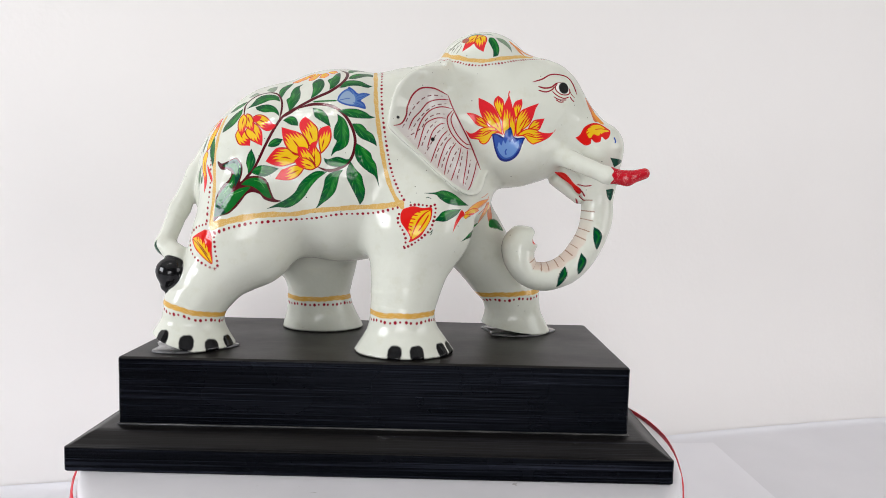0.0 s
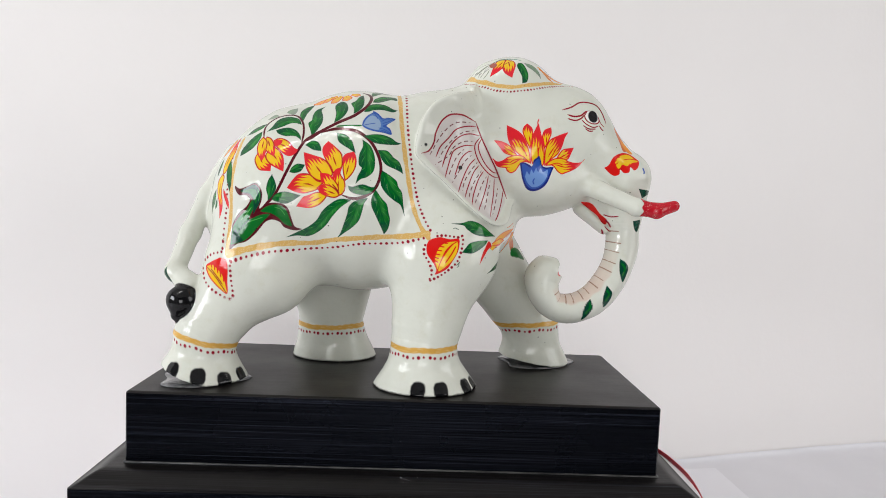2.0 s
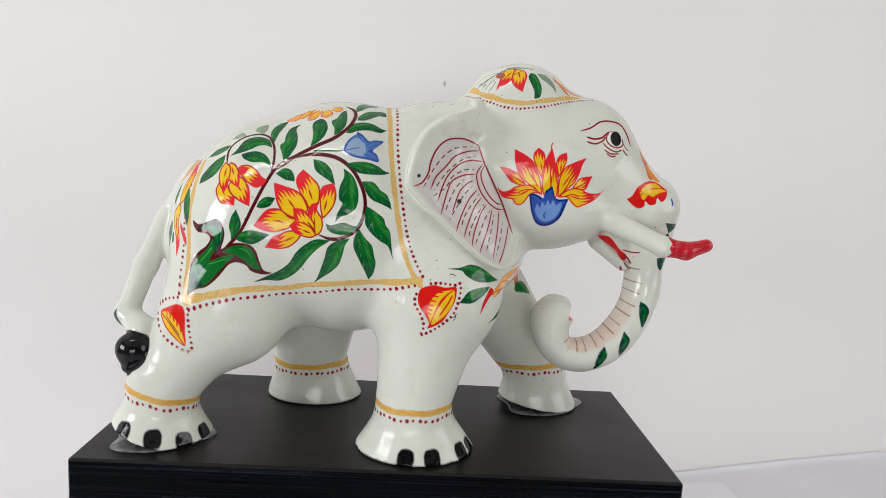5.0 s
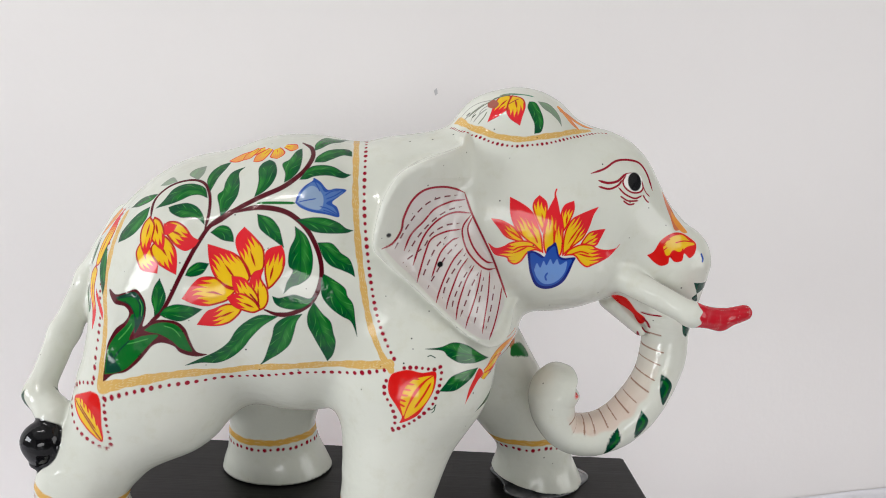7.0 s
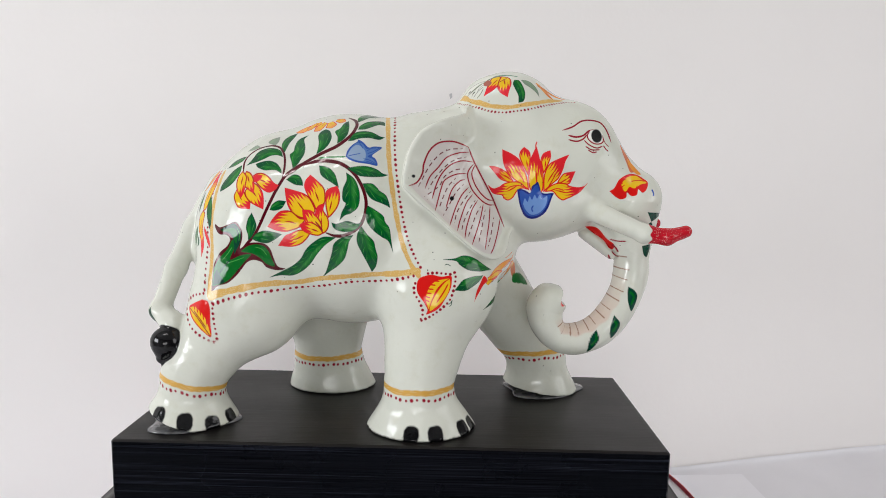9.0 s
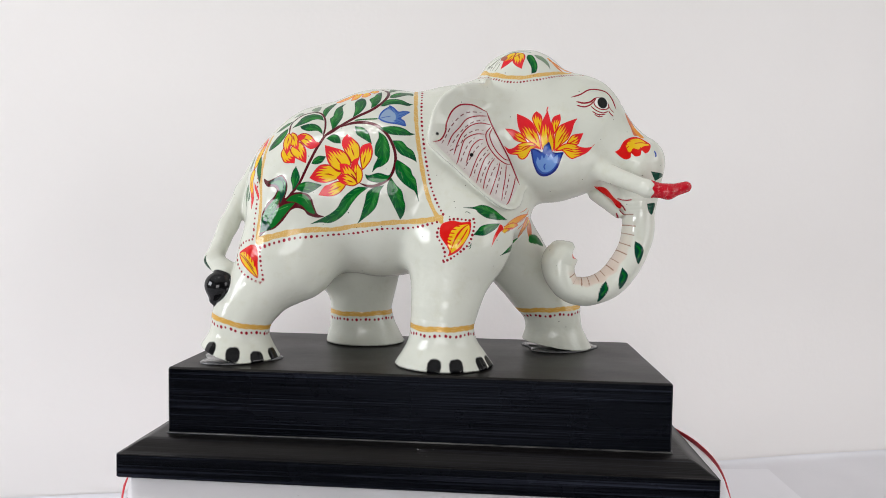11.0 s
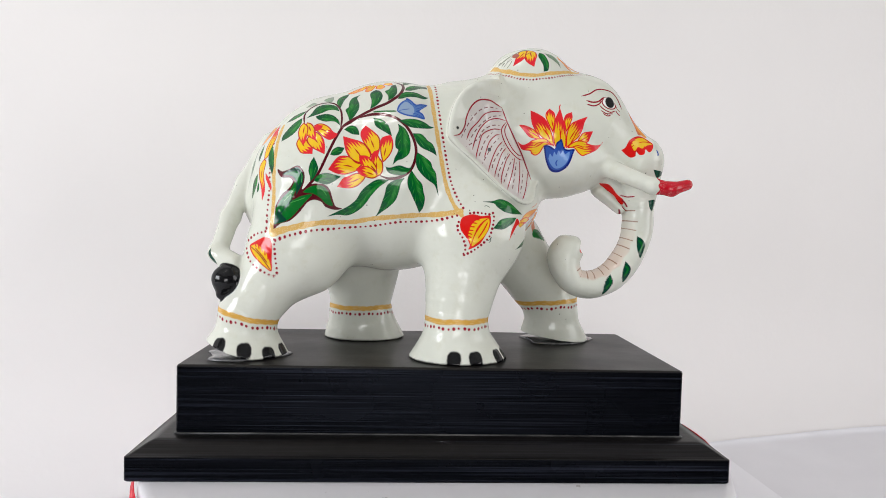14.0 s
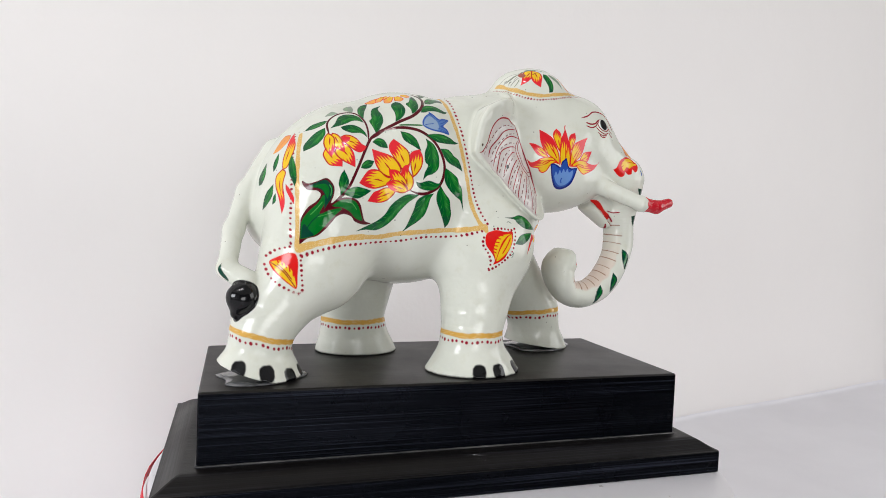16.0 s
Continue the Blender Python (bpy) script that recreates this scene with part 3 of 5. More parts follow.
def chart_rump(v):
    return 70 * np.arctan2(v[:, 1], -(v[:, 0] + 80)), v[:, 2]


class Painter:
    def __init__(self, v):
        self.v = v
        self.colour = np.tile(np.array(ENAMEL, np.float32), (len(v), 1))
        near = v[:, 1] < 0
        back = v[:, 0] < -95
        pick = {
            "body": np.nonzero(v[:, 2] > 40)[0],
            "side": np.nonzero(near)[0],
            "far": np.nonzero((v[:, 1] > 4) & (v[:, 0] < 120))[0],
            "cap": np.nonzero((v[:, 0] > 30) & (v[:, 2] > 205))[0],
            "rump": np.nonzero(back)[0],
        }
        charts = {"body": chart_body, "side": chart_side, "far": chart_side, "cap": chart_cap, "rump": chart_rump}
        self.charts = {}
        for key, index in pick.items():
            a, b = charts[key](v[index])
            order = np.argsort(a, kind="stable")
            self.charts[key] = (index[order], a[order], b[order])

    def within(self, chart, pts, pad):
        index, a, b = self.charts[chart]
        lo, hi = pts.min(0) - pad, pts.max(0) + pad
        i, j = np.searchsorted(a, (lo[0], hi[0]))
        m = np.nonzero((b[i:j] > lo[1]) & (b[i:j] < hi[1]))[0] + i
        return index[m], a[m], b[m]

    def lay(self, index, colour, amount):
        amount = np.clip(amount, 0, 1)[:, None].astype(np.float32)
        self.colour[index] += (np.array(colour, np.float32) - self.colour[index]) * amount

    @staticmethod
    def smooth(pts, n=10):
        p = np.array(pts, float).reshape(-1, 2)
        if len(p) == 2:
            return p
        q = np.vstack([2 * p[0] - p[1], p, 2 * p[-1] - p[-2]])
        out = []
        for i in range(len(p) - 1):
            a, b, c, d = q[i : i + 4]
            for s in np.arange(n) / n:
                out.append(0.5 * (2 * b + (c - a) * s + (2 * a - 5 * b + 4 * c - d) * s**2 + (3 * b - a - 3 * c + d) * s**3))
        return np.array(out + [p[-1]])

    @staticmethod
    def along(x, y, line):
        """Signed distance from a line, and how far along it, from 0 to 1, and in millimetres."""
        step = np.linalg.norm(np.diff(line, axis=0), axis=1)
        far = np.concatenate([[0], np.cumsum(step)])
        best, gone = np.full(x.shape, 1e9), np.zeros(x.shape)
        for i in range(len(line) - 1):
            e = line[i + 1] - line[i]
            wx, wy = x - line[i, 0], y - line[i, 1]
            h = np.clip((wx * e[0] + wy * e[1]) / max(e @ e, 1e-9), 0, 1)
            dx, dy = wx - h * e[0], wy - h * e[1]
            d = np.hypot(dx, dy)
            m = d < np.abs(best)
            best = np.where(m, d * np.where(e[0] * wy - e[1] * wx < 0, -1, 1), best)
            gone = np.where(m, far[i] + h * step[i], gone)
        return best, gone / far[-1], gone

    def stroke(self, chart, width, colour, *pts, dash=0.0, fade=True, soft=0.18):
        line = self.smooth(pts)
        index, x, y = self.within(chart, line, width + 1)
        if not len(index):
            return
        d, s, mm = self.along(x, y, line)
        half = width / 2 * (np.clip(np.minimum(s, 1 - s) * 8 + 0.35, 0, 1) if fade else 1 + 0.10 * np.sin(mm * 0.31) + 0.07 * np.sin(mm * 0.83))
        amount = 0.5 + (half - np.abs(d)) / (2 * soft)
        if dash:
            amount = np.minimum(amount, 0.5 + (np.abs((mm / dash) % 1 - 0.5) * dash - 0.2 * dash) / (2 * soft))
        self.lay(index, colour, amount)
        if colour is GOLD:  # thin places in the gold paint, and its glints painted in as paler colour
            glint = np.sin(mm * 1.7 + 2.3 * np.sin(d * 2.1 + mm * 0.6)) * np.sin(d * 3.1 + 1.4 * np.sin(mm * 0.9))
            self.lay(index, GLINT, amount.clip(0, 1) * np.clip((glint - 0.35) * 1.6, 0, 0.65))

    def dots(self, chart, radius, gap, colour, *pts):
        line = self.smooth(pts)
        index, x, y = self.within(chart, line, radius + 1)
        if not len(index):
            return
        d, s, mm = self.along(x, y, line)
        cell = np.floor(mm / gap)
        wob = 0.25 * np.sin(cell * 12.9)
        far = np.hypot((mm / gap - cell - 0.5) * gap + wob, d + 0.6 * wob)
        self.lay(index, colour, 0.5 + (0.88 * radius * (1 + 0.18 * np.sin(cell * 7.7)) - far) / 0.45)

    def area(self, chart, colour, *pts):
        line = np.array(self.smooth(list(pts) + [pts[0]], 6))[:-1]
        index, x, y = self.within(chart, line, 1)
        if len(index):
            self.lay(index, colour, 0.5 - poly(x, y, line) / 0.4)

    def spot(self, chart, colour, x0, y0, rx, ry, turn=0.0):
        index, x, y = self.within(chart, np.array([(x0, y0)]), max(rx, ry) + 1)
        c, s = math.cos(radians(turn)), math.sin(radians(turn))
        a, b = ((x - x0) * c + (y - y0) * s) / rx, ((y - y0) * c - (x - x0) * s) / ry
        self.lay(index, colour, 0.5 + (1 - np.hypot(a, b)) * min(rx, ry) / 0.6)

    @staticmethod
    def spine(x0, y0, x1, y1, bend):
        a, b = np.array((x0, y0), float), np.array((x1, y1), float)
        c = (a + b) / 2 + bend * np.array((-(b - a)[1], (b - a)[0]))
        s = np.linspace(0, 1, 15)[:, None]
        return (1 - s) ** 2 * a + 2 * s * (1 - s) * c + s**2 * b

    def leaf(self, chart, x0, y0, x1, y1, width, bend=0.0, pale=0.0, rim=DEEP):
        """A green leaf from its stalk to its tip, with a darker rim, a rib and light strokes."""
        line = self.spine(x0, y0, x1, y1, bend)
        index, x, y = self.within(chart, line, width)
        if not len(index):
            return
        d, s, mm = self.along(x, y, line)
        lobe = 1 + 0.14 * np.sin(s * 15 + x0) * np.where(d > 0, 1, 0.45)
        half = width / 2 * 3.7 * s**0.72 * np.clip(1 - s, 0, 1) ** 1.3 * lobe + 0.22 * (1 - s)
        edge = half - np.abs(d)
        body = 0.5 + edge / 0.4
        mix = lambda p, q, t: tuple(a + (b - a) * t for a, b in zip(p, q))
        self.lay(index, mix(rim, ENAMEL, pale), np.where((s > 0) & (s < 1), body, 0))
        inner = np.clip(0.5 + (edge - 0.45) / 0.4, 0, 1) * (s > 0.02) * (s < 0.97)
        self.lay(index, mix(GREEN, ENAMEL, pale), inner)
        side = d / np.maximum(half, 0.3)
        self.lay(index, mix(DEEP, ENAMEL, pale), inner * np.clip((side - 0.1) * 1.3, 0, 0.7))
        self.lay(index, mix(DEEP, ENAMEL, pale), inner * np.clip((s - 0.62) * 2.2, 0, 0.6))
        soft = np.clip(1 - np.abs(side + 0.42) * 2.4, 0, 1) * np.clip(s * 5, 0, 1) * np.clip(3.2 - 4 * s, 0, 1)
        self.lay(index, mix(LIME, ENAMEL, pale), inner * soft * (0.3 + 0.12 * np.sin(mm * 0.7 + x0)))
        hair = np.sin(mm * 1.25 - 2.4 * np.abs(d) + x0 + 2 * np.sign(d) + 1.6 * np.sin(mm * 0.37 + y0))
        light = np.clip((hair - 0.72) * 5, 0, 1) * np.clip(1.2 - np.abs(np.abs(side) - 0.5) * 3.2, 0, 1) * (s > 0.1) * (s < 0.8)
        self.lay(index, mix(LIME, ENAMEL, pale), inner * light * (0.35 + 0.25 * np.sin(mm * 0.9 + y0)))
        self.lay(index, mix(DEEP, ENAMEL, pale), inner * np.clip(0.5 + (0.28 - np.abs(d)) / 0.4, 0, 1) * (s < 0.8) * 0.8)

    def leafy(self, chart, up, down):
        """The points inside an outline of two sides: their depth, their place across, along (0 to 1) and along in millimetres."""
        up, down = self.smooth(up, 6), self.smooth(down, 6)
        line = np.vstack([up[:-1], down[:-1]])
        index, x, y = self.within(chart, line, 1)
        even = lambda q: np.stack([np.interp(np.linspace(0, 1, 13), np.linspace(0, 1, len(q)), q[:, i]) for i in (0, 1)], 1)
        across, s, mm = self.along(x, y, (even(up) + even(down[::-1])) / 2)
        return index, -poly(x, y, line), across, s, mm

    def frond(self, chart, up, down, pale=0.0):
        """A green leaf between two sides, from its stalk to its tip: dark edge and tip, a rib, and light brush strokes."""
        index, deep, d, s, mm = self.leafy(chart, up, down)
        if not len(index):
            return
        mix = lambda p: tuple(a + (b - a) * pale for a, b in zip(p, ENAMEL))
        seed = up[0][0] + 3 * up[0][1]
        self.lay(index, mix(DEEP), 0.5 + (deep + 0.1) / 0.4)
        inner = np.clip(0.5 + (deep - 0.3) / 0.5, 0, 1)
        self.lay(index, mix(GREEN), inner)
        side = d / max(float(np.abs(d[deep > 0]).max()) if (deep > 0).any() else 1.0, 1.0)
        self.lay(index, mix(DEEP), inner * np.clip((s - 0.5) * 2.0 + 0.3 * np.sin(mm * 0.8 + seed), 0, 0.75))
        self.lay(index, mix(DEEP), inner * np.clip((side - 0.15) * 1.5, 0, 0.55))
        glow = np.clip(1 - np.abs(side + 0.35) * 2.6, 0, 1) * np.clip(s * 6, 0, 1) * np.clip(3.0 - 3.6 * s, 0, 1)
        self.lay(index, mix(LIME), inner * glow * (0.32 + 0.14 * np.sin(mm * 0.5 + seed)))
        hair = np.sin(mm * 1.1 - 2.2 * np.abs(d) + seed + 2 * np.sign(d) + 1.5 * np.sin(mm * 0.43 + seed))
        light = np.clip((hair - 0.8) * 6, 0, 1) * np.clip(1.3 - np.abs(np.abs(side) - 0.45) * 3.4, 0, 1) * (s > 0.12) * (s < 0.8)
        self.lay(index, mix(LIME), inner * light * (0.5 + 0.3 * np.sin(mm * 0.9 + seed)))
        self.lay(index, mix(DEEP), inner * np.clip(0.5 + (0.2 - np.abs(d)) / 0.4, 0, 1) * (s < 0.75) * 0.7)

    def bloom(self, chart, up, down, base=YELLOW, tip=FLAME, rim=RUST, turn=0.55, edge=0.75):
        """A petal between two sides, from its root to its tip: a coloured edge, and a tip whose brush strokes run down into the root's colour."""
        index, deep, d, s, mm = self.leafy(chart, up, down)
        if not len(index):
            return
        seed = up[0][0] + 3 * up[0][1]
        self.lay(index, rim, 0.5 + (deep + 0.15) / 0.35)
        inner = np.clip(0.5 + (deep - edge) / 0.4, 0, 1)
        self.lay(index, base, inner)
        wide = max(float(np.abs(d[deep > 0]).max()) if (deep > 0).any() else 1.0, 1.5)
        k = d / wide * max(2.0, wide / 2.0) + 0.15 * np.sin(mm * 0.6 + seed)
        cell = np.floor(k)
        tooth = np.abs(k - cell - 0.5) * 2
        limit = turn - 0.07 + 0.22 * (1 - tooth) + 0.07 * np.sin(cell * 5.3 + seed) - 0.12 * np.clip(np.abs(d) / wide, 0, 1)
        self.lay(index, tip, np.clip(0.5 + (s - limit) * 14, 0, 1) * np.clip(0.5 + (deep + 0.05) / 0.35, 0, 1))
        rib = 0.5 * np.sin(np.clip((s - 0.2) / 0.34, 0, 1) * math.pi)
        if turn > 0.3 and wide > 2.4:
            self.lay(index, rim, inner * np.clip(0.5 + (rib - np.abs(d + 0.3)) / 0.35, 0, 1) * (s > 0.2) * (s < 0.54))

    def petal(self, chart, x0, y0, x1, y1, width, bend=0.0, base=YELLOW, tip=RED, rim=CRIMSON, turn=0.55, full=0.62):
        """A petal from its root to its tip: the tip's colour runs into the root's in fine brush strokes."""
        line = self.spine(x0, y0, x1, y1, bend)
        index, x, y = self.within(chart, line, width)
        if not len(index):
            return
        d, s, mm = self.along(x, y, line)
        half = width / 2 * np.minimum(1, (s / full * 0.75 + 0.3)) ** 0.7 * np.clip(1 - np.clip(1 - (1 - s) / (1 - full), 0, 1) ** 1.9, 0, 1) ** 0.95 + 0.3 * np.clip(3 - 3 * s, 0, 1)
        edge, on = half - np.abs(d), (s < 1) & (s > 0)
        self.lay(index, rim, np.where(on, 0.5 + edge / 0.35, 0))
        inner = np.clip(0.5 + (edge - 0.7) / 0.35, 0, 1) * on
        self.lay(index, base, inner)
        across = d / max(width, 1)
        comb = np.abs(((across * 7 + 0.5 + 0.06 * np.sin(mm)) % 1) - 0.5) * 2
        limit = turn + 0.34 * comb - 0.2 + 0.35 * (0.25 - np.abs(across))
        self.lay(index, tip, inner * np.clip(0.5 + (s - limit) * 10, 0, 1))
        self.lay(index, rim, inner * np.clip(0.5 + (0.22 - np.abs(d)) / 0.35, 0, 1) * (s > 0.12) * (s < 0.42) * 0.8)


PINK2, PINK3, WHITE, BROWN = (0.635, 0.585, 0.56), (0.62, 0.17, 0.07), (0.82, 0.81, 0.78), (0.28, 0.15, 0.10)
BELL, BELL2 = (0.08, 0.18, 0.46), (0.022, 0.08, 0.36)
TAN, CHERRY = (0.66, 0.53, 0.45), (0.50, 0.008, 0.02)
FOOT_GOLD = (0.64, 0.36, 0.075)
OLIVE = (0.17, 0.19, 0.13)
MAROON2, BRICK = (0.16, 0.03, 0.04), (0.36, 0.10, 0.07)
SMUDGE, GREEN2 = (0.33, 0.33, 0.30), (0.12, 0.26, 0.17)


def ornament(v):
    p = Painter(v)
    # saddle cloth: stems
    p.stroke("body", 2.04, MAROON, (-101.4, 109), (-91.9, 99.2), (-84.8, 85), (-79.2, 72.3), (-73.7, 61.7), (-66.5, 55.8), (-59, 52.9))
    p.stroke("body", 2.35, MAROON, (-73.6, 62.2), (-64.4, 55.2), (-53.8, 50.4), (-40.8, 45.1), (-32.4, 37.8), (-29.1, 29.3), (-30.9, 22.3), (-36.7, 18))
    p.stroke("body", 2.22, MAROON, (-62.9, 55.3), (-53.1, 53.9), (-41.8, 54.6), (-33.1, 57.5), (-25.7, 63), (-20.1, 71), (-17.9, 79.1), (-19.3, 87.8), (-23.6, 94.5), (-31.6, 98.9), (-38.4, 99.5), (-44.4, 97.7))
    p.stroke("body", 1.55, MAROON, (-75.9, 64.5), (-75.6, 55.2), (-77.4, 46.7), (-81.9, 40), (-88.9, 38), (-97.6, 40.1), (-103.2, 44.1), (-105.3, 49.7), (-104.3, 58.5))
    p.stroke("body", 1.14, GREEN, (-52.1, 52), (-42.3, 51.9), (-33.5, 51.8))
    # saddle cloth: leaves
    p.frond("body", [(-78.2, 48.1), (-80.8, 42.8), (-86, 40.7), (-91.8, 41), (-96.7, 43.7), (-99.7, 49.8), (-102.9, 53.2)], [(-102.9, 53.2), (-95.9, 52.3), (-90.8, 50.1), (-86.8, 47.5), (-82.5, 46.7), (-78.2, 48.1)])
    p.frond("body", [(-76.6, 61.3), (-77.9, 57.4), (-81.6, 53.3), (-86.7, 51.5), (-92.1, 52.5), (-95.8, 53.8)], [(-95.8, 53.8), (-93.8, 56.5), (-88.4, 58.8), (-83.9, 58.5), (-80.3, 58.7), (-76.6, 61.3)])
    p.frond("body", [(-104.8, 44.4), (-109.6, 42.7), (-115.9, 41.5), (-120.8, 44.2)], [(-120.8, 44.2), (-114.6, 47.4), (-107.8, 47.6), (-104.8, 44.4)])
    p.frond("body", [(-106.8, 51.3), (-113.3, 52.6), (-118.9, 56.9), (-121.9, 60.9), (-122.2, 66.1)], [(-122.2, 66.1), (-117.2, 65.5), (-111.6, 63.2), (-107.2, 57.7), (-106.8, 51.3)])
    p.frond("body", [(-77.8, 44.3), (-81.1, 38.3), (-80.3, 31.7), (-77, 27.4), (-72.3, 26.1)], [(-72.3, 26.1), (-73.8, 30.7), (-76, 36), (-77.1, 40.8), (-77.8, 44.3)])
    p.frond("body", [(-86.9, 37.4), (-91.7, 33.7), (-90.1, 29.3), (-85.2, 27)], [(-85.2, 27), (-84.3, 33), (-85.5, 37), (-86.9, 37.4)], pale=0.35)
    p.frond("body", [(-96.2, 38.6), (-100.3, 34.1), (-103.7, 35.8), (-105.9, 38.1)], [(-105.9, 38.1), (-101.2, 39.6), (-96.2, 38.6)], pale=0.4)
    p.frond("body", [(-69.7, 56.9), (-71.3, 52.2), (-73.5, 46.5), (-71.4, 43.6), (-71.3, 38.9), (-69.3, 33.6), (-63.1, 32.2)], [(-63.1, 32.2), (-65.5, 35.2), (-63.4, 41.8), (-63.2, 47.3), (-65.2, 51.6), (-67.3, 54.9), (-69.7, 56.9)])
    p.frond("body", [(-54.1, 49.1), (-53.5, 45.3), (-53.7, 40.9), (-55.2, 35.1), (-54, 31.9), (-50.9, 30.2)], [(-50.9, 30.2), (-47.4, 32.6), (-45.2, 38), (-46.3, 43), (-49.7, 46.9), (-54.1, 49.1)])
    p.frond("body", [(-40.4, 43), (-40.8, 38.6), (-43.4, 33.4), (-40.3, 30.7), (-38.2, 25.3), (-35.8, 23)], [(-35.8, 23), (-34.2, 29.6), (-34.2, 36.2), (-36.9, 40.7), (-40.4, 43)])
    p.frond("body", [(-29.1, 23.8), (-29.7, 17.4), (-26.6, 8), (-20.3, 6.5), (-14.9, 3.1)], [(-14.9, 3.1), (-17.4, 9.9), (-22.1, 14.6), (-25.9, 20.7), (-29.1, 23.8)])
    p.frond("body", [(-27.5, 31.5), (-26.6, 27.4), (-21.9, 21.4), (-14.6, 17.3), (-10.8, 18.5), (-9.8, 22.5)], [(-9.8, 22.5), (-14.5, 22.9), (-19.6, 27.5), (-23.1, 30.3), (-27.5, 31.5)])
    p.frond("body", [(-33.1, 41.3), (-29.6, 35.1), (-24.4, 32.6), (-17.9, 31.8), (-11.9, 33.4), (-8.7, 33.6)], [(-8.7, 33.6), (-12.3, 36.3), (-19, 36.9), (-26, 38.8), (-29.6, 40.7), (-33.1, 41.3)])
    p.frond("body", [(-31.6, 58.7), (-23.7, 57.2), (-17, 56.8), (-11.5, 57.7), (-8.1, 59.3), (-4.5, 59.6)], [(-4.5, 59.6), (-8.4, 61.5), (-16.3, 62.9), (-23, 63), (-27.3, 61.1), (-31.6, 58.7)])
    p.frond("body", [(-51.2, 56.7), (-49.6, 61.9), (-46.4, 64.7), (-41.4, 67.6), (-36.5, 70.4)], [(-36.5, 70.4), (-38.4, 65.2), (-40.2, 61.9), (-44.6, 58.2), (-51.2, 56.7)])
    p.frond("body", [(-32.1, 61.5), (-31.5, 66), (-33.5, 70.7), (-33.9, 75.4), (-33.2, 78.1), (-31.4, 79.9), (-33.9, 84.8), (-34.6, 87.3), (-35.3, 89.8)], [(-35.3, 89.8), (-31.9, 86.7), (-27.9, 85.2), (-23.6, 81.8), (-22.3, 76.9), (-23, 71.1), (-26.3, 65.2), (-32.1, 61.5)])
    p.frond("body", [(-20.7, 67.4), (-14.6, 66.7), (-11.2, 68.6), (-9.5, 70.2), (-5.4, 72.1), (-3.2, 76), (-2.2, 79.8)], [(-2.2, 79.8), (-4.4, 78.7), (-8.5, 77.5), (-13.9, 76.1), (-17.6, 72.9), (-20.7, 67.4)])
    p.frond("body", [(-16.8, 80.1), (-12.2, 82.1), (-6.7, 85.5), (-5.2, 89.4), (-2.4, 93.4), (-1.1, 102.5), (-0, 110.5)], [(-0, 110.5), (-3, 102.5), (-7.6, 99.4), (-13, 95.3), (-17.1, 90.1), (-17.9, 83.8), (-16.8, 80.1)])
    p.frond("body", [(-21, 92.9), (-23.6, 98.4), (-23.6, 104.1), (-20.9, 110.1), (-17, 118.6), (-14.4, 125.3)], [(-14.4, 125.3), (-11.6, 120.8), (-10.4, 113.7), (-11.5, 108.6), (-12.9, 102.4), (-16.9, 98.2), (-21, 92.9)])
    p.frond("body", [(-26.3, 98.8), (-34.3, 100.8), (-39.3, 104.8), (-40.9, 110.9), (-43.1, 117.6), (-45.7, 125.2), (-48.4, 129.7)], [(-48.4, 129.7), (-42.8, 124.8), (-37.7, 120.7), (-32.7, 115.2), (-30.4, 108.8), (-28.9, 102.8), (-26.3, 98.8)])
    p.frond("body", [(-37.9, 100.5), (-46.7, 100.4), (-53.9, 104.4), (-58.8, 109.3), (-62.7, 115.9), (-68.3, 120.9), (-75.1, 124.6), (-83.8, 128.9)], [(-83.8, 128.9), (-76.7, 127.9), (-69, 128.5), (-62, 125.1), (-56.1, 119.4), (-51.4, 112.5), (-45.4, 105.8), (-37.9, 100.5)])
    p.frond("body", [(-20.6, 90.3), (-23.7, 91.5), (-30.4, 90.1), (-37.1, 91.9), (-40.7, 91.3)], [(-40.7, 91.3), (-39.3, 94.4), (-35.7, 96.3), (-29, 96.8), (-23.7, 94.4), (-20.6, 90.3)])
    p.frond("body", [(-73, 64.6), (-68.9, 61.3), (-64.7, 61.8), (-62.2, 65), (-61.5, 68.1)], [(-61.5, 68.1), (-66.6, 67.5), (-69.5, 66.4), (-73, 64.6)])
    p.frond("body", [(-82.3, 84.2), (-80.8, 80.9), (-77.2, 78.2), (-72.1, 78.2)], [(-72.1, 78.2), (-74.8, 82.7), (-79.2, 84.5), (-82.3, 84.2)])
    p.frond("body", [(-96.8, 103.4), (-97, 99.9), (-98.2, 95.5), (-96.9, 89.8), (-94.5, 86.3)], [(-94.5, 86.3), (-92, 90.9), (-91.1, 95.1), (-93.9, 100.5), (-96.8, 103.4)])
    p.frond("body", [(-94.2, 102.4), (-91.1, 99), (-85.7, 97.2), (-79.5, 97.9), (-74.3, 99.1)], [(-74.3, 99.1), (-79.6, 103), (-84.8, 105.1), (-91.2, 103.8), (-94.2, 102.4)])
